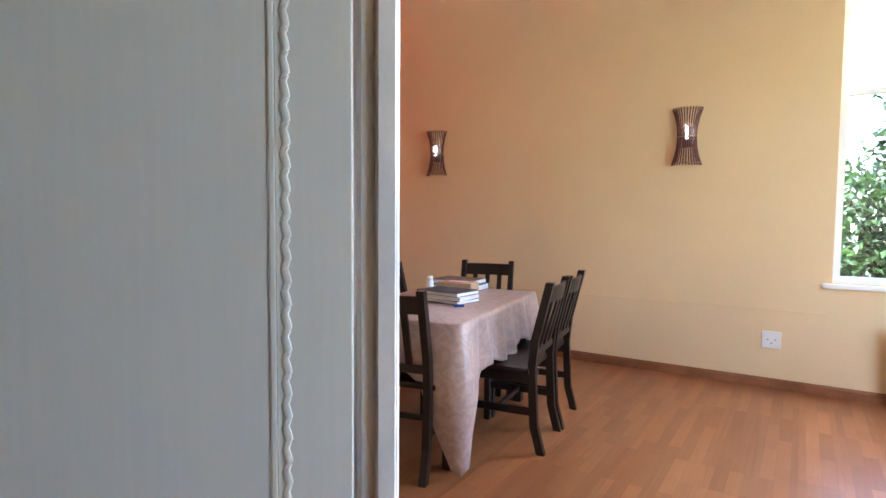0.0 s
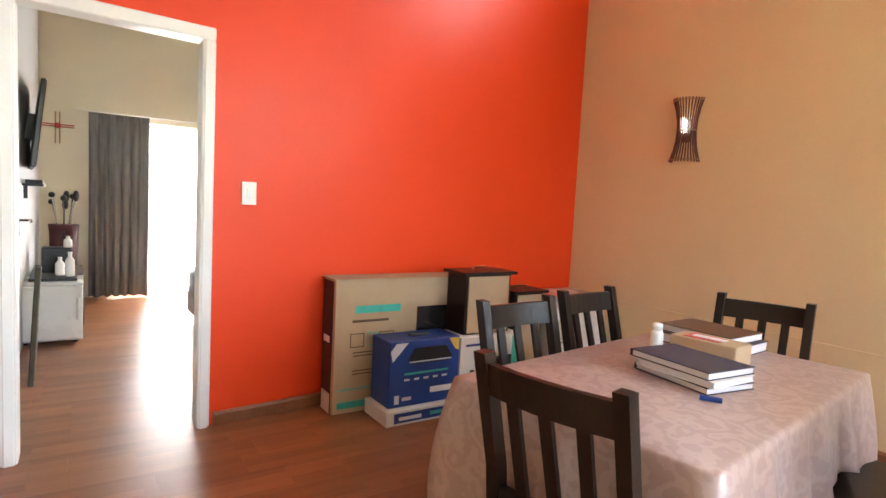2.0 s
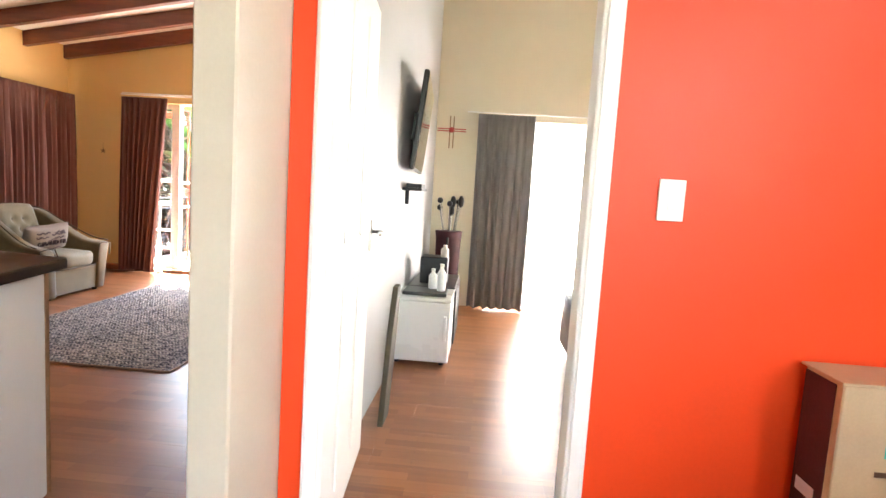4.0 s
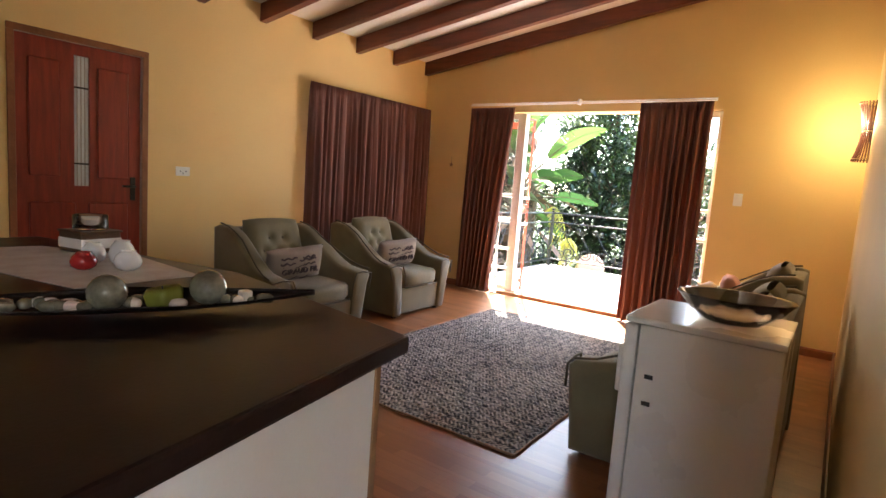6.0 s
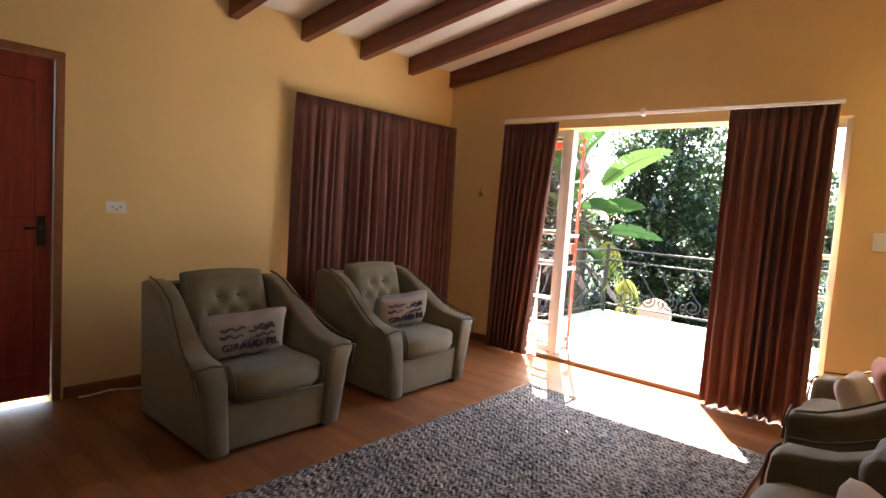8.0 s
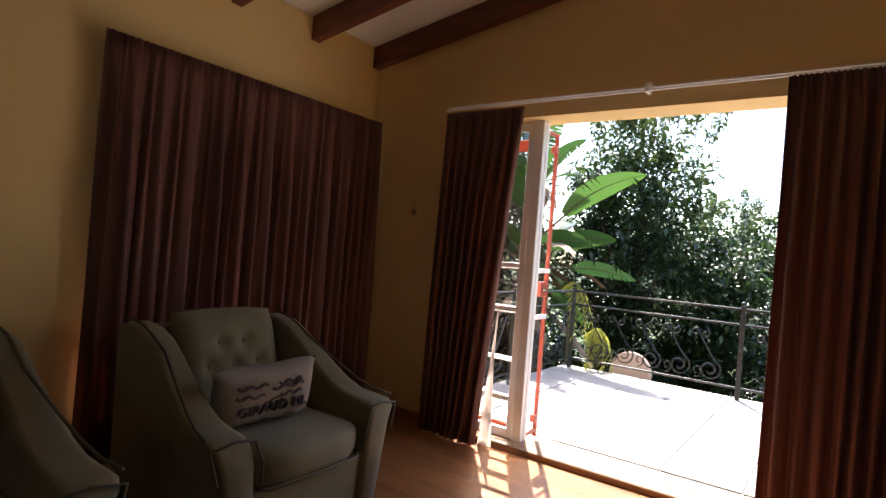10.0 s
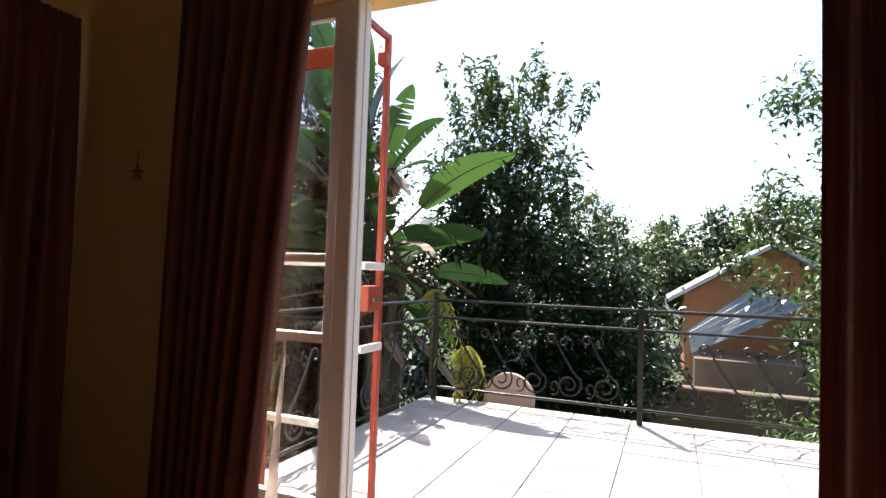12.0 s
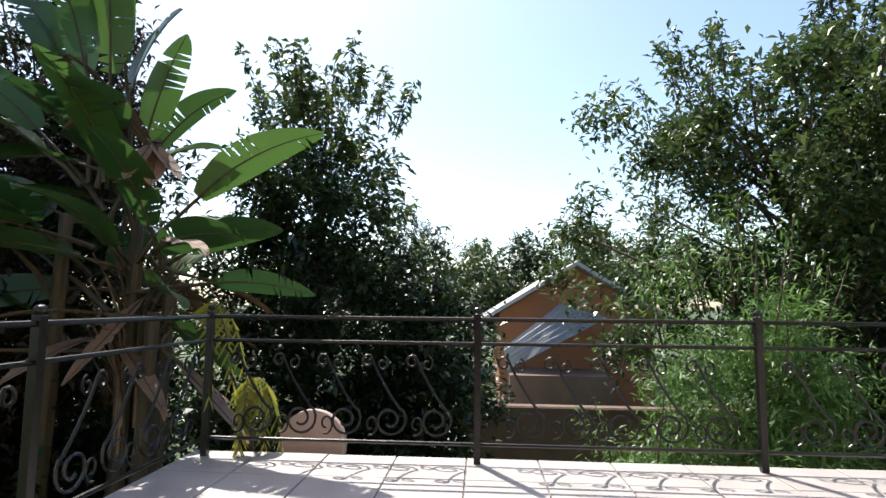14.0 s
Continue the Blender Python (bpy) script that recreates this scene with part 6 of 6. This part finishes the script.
# dense dark trees behind the railing, light open trees, feathery shrub
tree("tall dark evergreen tree behind the railing", -14.2, -2.4, 5.4, 1.6, 1.9, 2.9, M["leaf_a"], 1, 150, 190, 0.14, 0.16, 2.6)
tree("fresh green tree rising above the hedge", -14.6, -2.3, 7.0, 1.2, 1.5, 1.7, M["leaf_c"], 2, 70, 90, 0.15, 0.12, 5.3, 34, cr=0.42)
tree("dark evergreen tree filling the gap", -15.0, -0.7, 4.3, 1.3, 1.3, 2.1, M["leaf_a"], 3, 100, 170, 0.14, 0.14, 2.0, 8)
tree("leafy dark tree at the terrace side", -12.2, -5.6, 7.6, 2.2, 2.2, 3.9, M["leaf_a"], 4, 230, 190, 0.13, 0.18, 3.2)
tree("broad mixed-green tree beside the terrace", -15.2, 5.3, 8.2, 2.6, 3.3, 3.3, M["leaf_c"], 5, 230, 150, 0.15, 0.2, 4.6, 55)
tree("leafy dark green tree beside the terrace", -13.8, 8.0, 7.6, 2.2, 2.4, 3.4, M["leaf_a"], 6, 150, 150, 0.15, 0.18, 3.6, 20)
tree("dark tree behind the bright ones", -17.5, 9.5, 7.6, 3, 3.2, 3.6, M["leaf_a"], 7, 150, 150, 0.2, 0.2, 3.8, 10)
tree("light green feathery shrub beside the railing", -12.2, 3.2, 4.0, 1.0, 1.35, 1.9, M["leaf_f"], 8, 150, 200, 0.12, 0.05, 2.0, 22, "shrub", "shrub", 0.4, 6.0)
tree("light green feathery shrub below the terrace", -12.0, 2.0, 2.3, 0.7, 0.8, 0.9, M["leaf_f"], 9, 60, 170, 0.11, 0.04, 1.2, 8, "shrub", "shrub", 0.35, 6.0)
tree("dead brown twiggy tree behind the banana plant", -11.6, -4.5, 6.6, 1.1, 1.3, 2.9, M["twig"], 11, 130, 170, 0.10, 0.10, 3.6, 14)
tree("dense dark shrub beside the terrace corner", -9.9, -4.6, 4.6, 1.2, 1.3, 2.2, M["twig"], 14, 150, 190, 0.11, 0.08, 2.2, 6, "shrub", "shrub")
tree("dark low shrub below the banana plant", -10.9, -3.4, 2.7, 0.7, 1.0, 1.2, M["leaf_a"], 12, 70, 150, 0.12, 0.06, 1.4, 0, "shrub", "shrub")
tree("tall slender dark tree above the others", -17.6, 7.9, 10.2, 0.6, 0.6, 3.2, M["leaf_a"], 13, 60, 120, 0.16, 0.14, 6.8, 10, cr=0.4)
for i, (x, y, h, r) in enumerate(((-34, -3.4, 5.6, 2.6), (-38, -0.6, 7.0, 3.2), (-42, 2.8, 8.2, 3.4), (-36, 6.5, 6.4, 3.0), (-44, -6, 8.5, 3.5), (-50, 9, 10, 4), (-33, -7.0, 6.5, 3), (-24, 14, 10, 2.2))):
    tree("distant round green tree beyond the house", x, y, h, r, r, h * 0.4, M["leaf_c" if i % 2 else "leaf_a"], 20 + i, 80, 110, 0.34, 0.2, h * 0.58, 6, cr=0.9)
tree("tall narrow bare-topped poplar in the distance", -40, -3.6, 9.2, 0.9, 0.9, 3.6, M["leaf_c"], 40, 60, 70, 0.2, 0.14, 5.0, 18)
tree("trees seen through the dining room window", 4.5, 11.0, 5.2, 2.2, 1.6, 2.4, M["leaf_a"], 41, 130, 150, 0.15, 0.15, 2.8, 6)
tree("trees seen through the dining room window", 1.5, 12.5, 4.8, 2.2, 1.6, 2.3, M["leaf_a"], 42, 110, 150, 0.15, 0.15, 2.6, 6)


def broad_leaf(parent, base, heading, lean, length, width, seed, material, stalk=0.7, torn=True, roll=0.0):
    """A split paddle leaf on a long stalk."""
    rnd = random.Random(seed)
    d = Vector((math.cos(heading), math.sin(heading), 0))
    side = Vector((-d.y, d.x, 0))
    b = Vector(base)
    dirn = (d * math.sin(lean) + Vector((0, 0, math.cos(lean)))).normalized()
    nrm = side.cross(dirn)
    side, nrm = side * math.cos(roll) + nrm * math.sin(roll), nrm * math.cos(roll) - side * math.sin(roll)
    s0 = b + dirn * stalk
    part("stalk", bm_tube([b, b.lerp(s0, 0.5) - d * 0.04, s0], 0.028, 6, taper=0.5), M["stalk"], parent)
    bm = bmesh.new()
    n = 16

    def mid(u):
        return s0 + dirn * (length * u) + d * (0.30 * length * u * u * math.sin(lean + 0.3)) + Vector((0, 0, -0.28 * length * u ** 2.2 * math.sin(lean + 0.25)))
    for s in (-1, 1):
        gap = 0.0
        for i in range(n):
            u0, u1 = i / n, (i + 1) / n
            tear = torn and rnd.random() < 0.17
            e = 0.012 if tear else 0.0
            drop = rnd.uniform(0.0, 0.05) if tear else 0.0
            quad = []
            w0 = width * math.sin(math.pi * min(1, 0.06 + 0.94 * u0)) ** 0.6
            w1 = width * math.sin(math.pi * min(1, 0.06 + 0.94 * u1)) ** 0.6 if i < n - 1 else 0.01
            fold = 0.22
            a0, a1 = mid(u0), mid(u1)
            o0 = a0 + side * s * w0 + nrm * (-fold * w0) + dirn * (0.10 * w0 + e)
            o1 = a1 + side * s * w1 + nrm * (-fold * w1) + dirn * (0.10 * w1 - e) + Vector((0, 0, -drop))
            vs = [bm.verts.new(p) for p in (a0, o0, o1, a1)]
            bm.faces.new(vs if s > 0 else vs[::-1])
    bmesh.ops.remove_doubles(bm, verts=bm.verts, dist=0.002)
    lf = part("leaf", bm, material, parent, smooth=True)
    part("midrib", bm_tube([mid(i / 8) for i in range(9)], 0.012, 5, taper=0.2), M["stalk"], lf)


def strelitzia():
    t = thing("banana_palm", "tall wild banana plant with torn broad leaves beside the terrace", "plant")
    base = Vector((-10.55, -2.75, GROUND))
    for i, (dx, dy, h) in enumerate(((0, 0, 3.9), (0.2, 0.3, 3.5), (-0.3, -0.2, 4.5), (0.2, -0.5, 4.3), (-0.1, 0.25, 3.7))):
        b = base + Vector((dx, dy, 0))
        part("trunk", bm_tube([b, b + Vector((0.04, 0.05, h * 0.5)), b + Vector((0.05, 0.12, h))], 0.085, 8, taper=0.6), M["stalk"], t)
    rnd = random.Random(12)
    c = base + Vector((0, 0, 3.75))
    # heading, lean, length, stalk, rise
    specs = [(88, 44, 1.05, 0.85, 0.08), (70, 64, 0.75, 0.75, -0.02), (100, 82, 0.62, 0.75, -0.12), (75, 112, 0.6, 0.5, -0.1), (60, 20, 1.0, 0.8, 0.55),
             (20, 10, 1.2, 1.0, 0.75), (-20, 6, 1.3, 1.1, 0.85), (-60, 12, 1.3, 1.1, 0.9), (-85, 22, 1.25, 1.0, 0.8), (-110, 8, 1.3, 1.0, 0.9),
             (-75, 40, 1.2, 0.9, 0.6), (-95, 66, 1.1, 0.7, 0.3), (160, 14, 1.2, 0.9, 0.8), (130, 26, 1.0, 0.8, 0.5), (10, 60, 1.0, 0.4, 0.0),
             (40, 82, 0.95, 0.35, -0.1), (-30, 74, 1.0, 0.4, 0.1), (-70, 90, 0.9, 0.5, 0.0), (60, 70, 0.9, 0.4, 0.15), (0, 34, 1.1, 0.6, 0.4)]
    for i, (hd, ln, L, st, up) in enumerate(specs):
        off = Vector((rnd.uniform(-0.15, 0.2), rnd.uniform(-0.12, 0.12) - (0.22 if up > 0.4 else 0), up + rnd.uniform(-0.1, 0.1)))
        broad_leaf(t, c + off, radians(hd), radians(ln), L * 1.08, 0.15 * L + 0.02, 50 + i, M["banana"], st, roll=radians((68 + rnd.uniform(-22, 12)) * abs(math.sin(radians(hd)))))
    for i in range(20):
        off = Vector((rnd.uniform(-0.3, 0.3), rnd.uniform(-0.6, 0.35), rnd.uniform(-0.6, 0.9)))
        broad_leaf(t, c + off, rnd.uniform(2.6, 6.4), radians(rnd.uniform(20, 95)), rnd.uniform(0.6, 1.0), rnd.uniform(0.16, 0.25), 120 + i, M["banana"], rnd.uniform(0.3, 0.8))
    for dy, dz in ((-0.05, 1.55), (0.32, 1.15), (-0.5, 1.9)):
        for k in range(3):
            broad_leaf(t, c + Vector((0.3, dy + 0.04 * k, dz)), rnd.uniform(0, 6.28), radians(rnd.uniform(125, 165)), 0.36, 0.10, 160 + k, M["dry"], 0.06)
    for i in range(14):
        b = c + Vector((rnd.uniform(-0.2, 0.3), rnd.uniform(-0.2, 0.45), rnd.uniform(-0.5, 0.4)))
        broad_leaf(t, b, rnd.uniform(0, 6.28), radians(rnd.uniform(80, 135)), 0.75, 0.09, 90 + i, M["dry"], 0.3)
    for i in range(48):
        a = rnd.uniform(0, 6.28)
        b = c + Vector((0.1 * math.cos(a), 0.1 * math.sin(a) + 0.1, rnd.uniform(-1.2, -0.2)))
        part("dry_stalk", bm_tube([b - Vector((0, 0, rnd.uniform(0.3, 0.8))), b, b + Vector((math.cos(a) * 0.25, math.sin(a) * 0.25, 0.45))], 0.018, 5, taper=0.4), M["stalk" if i % 2 else "dry"], t)


strelitzia()


def fern(label, bx, by, bz, heading, seed, n=4, L=0.9):
    t = thing("fern_frond", label, "plant", pose(bx, by, bz))
    rnd = random.Random(seed)
    for k in range(n):
        h = heading + rnd.uniform(-0.5, 0.5)
        pts = [Vector((math.cos(h) * L * 0.55 * u, math.sin(h) * L * 0.55 * u, L * (0.35 * u - 1.1 * u * u))) for u in [i / 14 for i in range(15)]]
        part("rib", bm_tube(pts, 0.006, 4, taper=0.3), M["stalk"], t)
        bm = bmesh.new()
        side = Vector((-math.sin(h), math.cos(h), 0))
        for i in range(1, 15):
            for s in (-1, 1):
                p = pts[i]
                w = 0.16 * (1 - i / 18)
                q = p + side * s * w + Vector((0, 0, -0.10 - 0.03 * rnd.random()))
                e = Vector((0, 0, 0.014))
                bm.faces.new([bm.verts.new(v) for v in (p - e, (p + q) / 2 - e * 1.4, q, (p + q) / 2 + e * 1.4 + Vector((0.004, 0, 0)), p + e)])
        part("foliage", bm, M["fern"], t)
    part("stem", bm_tube([(0, 0, GROUND - bz), (0.02, 0.02, (GROUND - bz) * 0.5), (0, 0, 0.02)], 0.03, 6, taper=0.5), M["stalk"], t)


fern("yellow-green drooping fern frond behind the railing", -10.05, -1.75, 0.95, 0.9, 1, 3, 0.8)
fern("yellow-green drooping fern frond below the railing", -9.98, -1.35, 0.42, 0.6, 2, 4, 0.6)


# ---- floor planks and terrace tiles ----
def plank_mesh(w, L):
    bm = bm_box(-w / 2, -L / 2, -0.0075, w / 2, L / 2, 0.0)
    me = bpy.data.meshes.new("plank")
    bm.to_mesh(me)
    bm.free()
    me.materials.append(FLOORM)
    return me


floor_ob = bpy.data.objects["floor"]
PL, PW = 1.26, 0.19
pm = plank_mesh(PW - 0.0008, PL - 0.0008)
count = 0
rest = bmesh.new()
ix = 0
x = W
while x < E:
    w = min(PW, E - x)
    y = S - PL * ((ix * 0.37) % 1)
    while y < N:
        y0, y1 = max(S, y), min(N, y + PL)
        whole = y1 - y0 > PL - 0.01 and w > PW - 0.001
        near = (y1 > 1.0 and -1.3 < x < 3.2 and y0 > 1.0) or (-6.2 < x < -1.4 and y0 > -1.0 and y1 < 4.6)
        if whole and near and count < 290:
            o = new("plank", pm)
            o.location = (x + PW / 2, y + PL / 2, 0)
            o.parent = floor_ob
            count += 1
        elif y1 - y0 > 0.02:
            bm_box(x + 0.0004, y0, -0.0075, x + w - 0.0004, y1 - 0.0008, 0.0, bm=rest)
        y += PL
    x += PW
    ix += 1
ro = part("floor_planks", rest, FLOORM, floor_ob)
ro["kind"] = "stuff"

terrace_ob = bpy.data.objects["terrace"]
TS = 0.47
tm = bm_box(-TS / 2 + 0.004, -TS / 2 + 0.004, -0.012, TS / 2 - 0.004, TS / 2 - 0.004, 0.0, 0.003)
tme = bpy.data.meshes.new("tile")
tm.to_mesh(tme)
tm.free()
tme.materials.append(M["tile"])
rr = random.Random(5)
nx, ny = int((TX1 - TX0) / TS), int((TY1 - TY0) / TS)
for i in range(nx + 1):
    for j in range(ny + 1):
        cx, cy = TX0 + TS * (i + 0.5), TY0 + TS * (j + 0.5)
        if cx + TS / 2 > TX1 + 0.03 or cy + TS / 2 > TY1 + 0.3:
            continue
        o = new("tile", tme)
        o.parent = terrace_ob
        o.matrix_world = pose(cx, cy, TER + rr.uniform(-0.0015, 0.0015), rr.uniform(-0.2, 0.2), rr.uniform(-0.2, 0.2), 0)
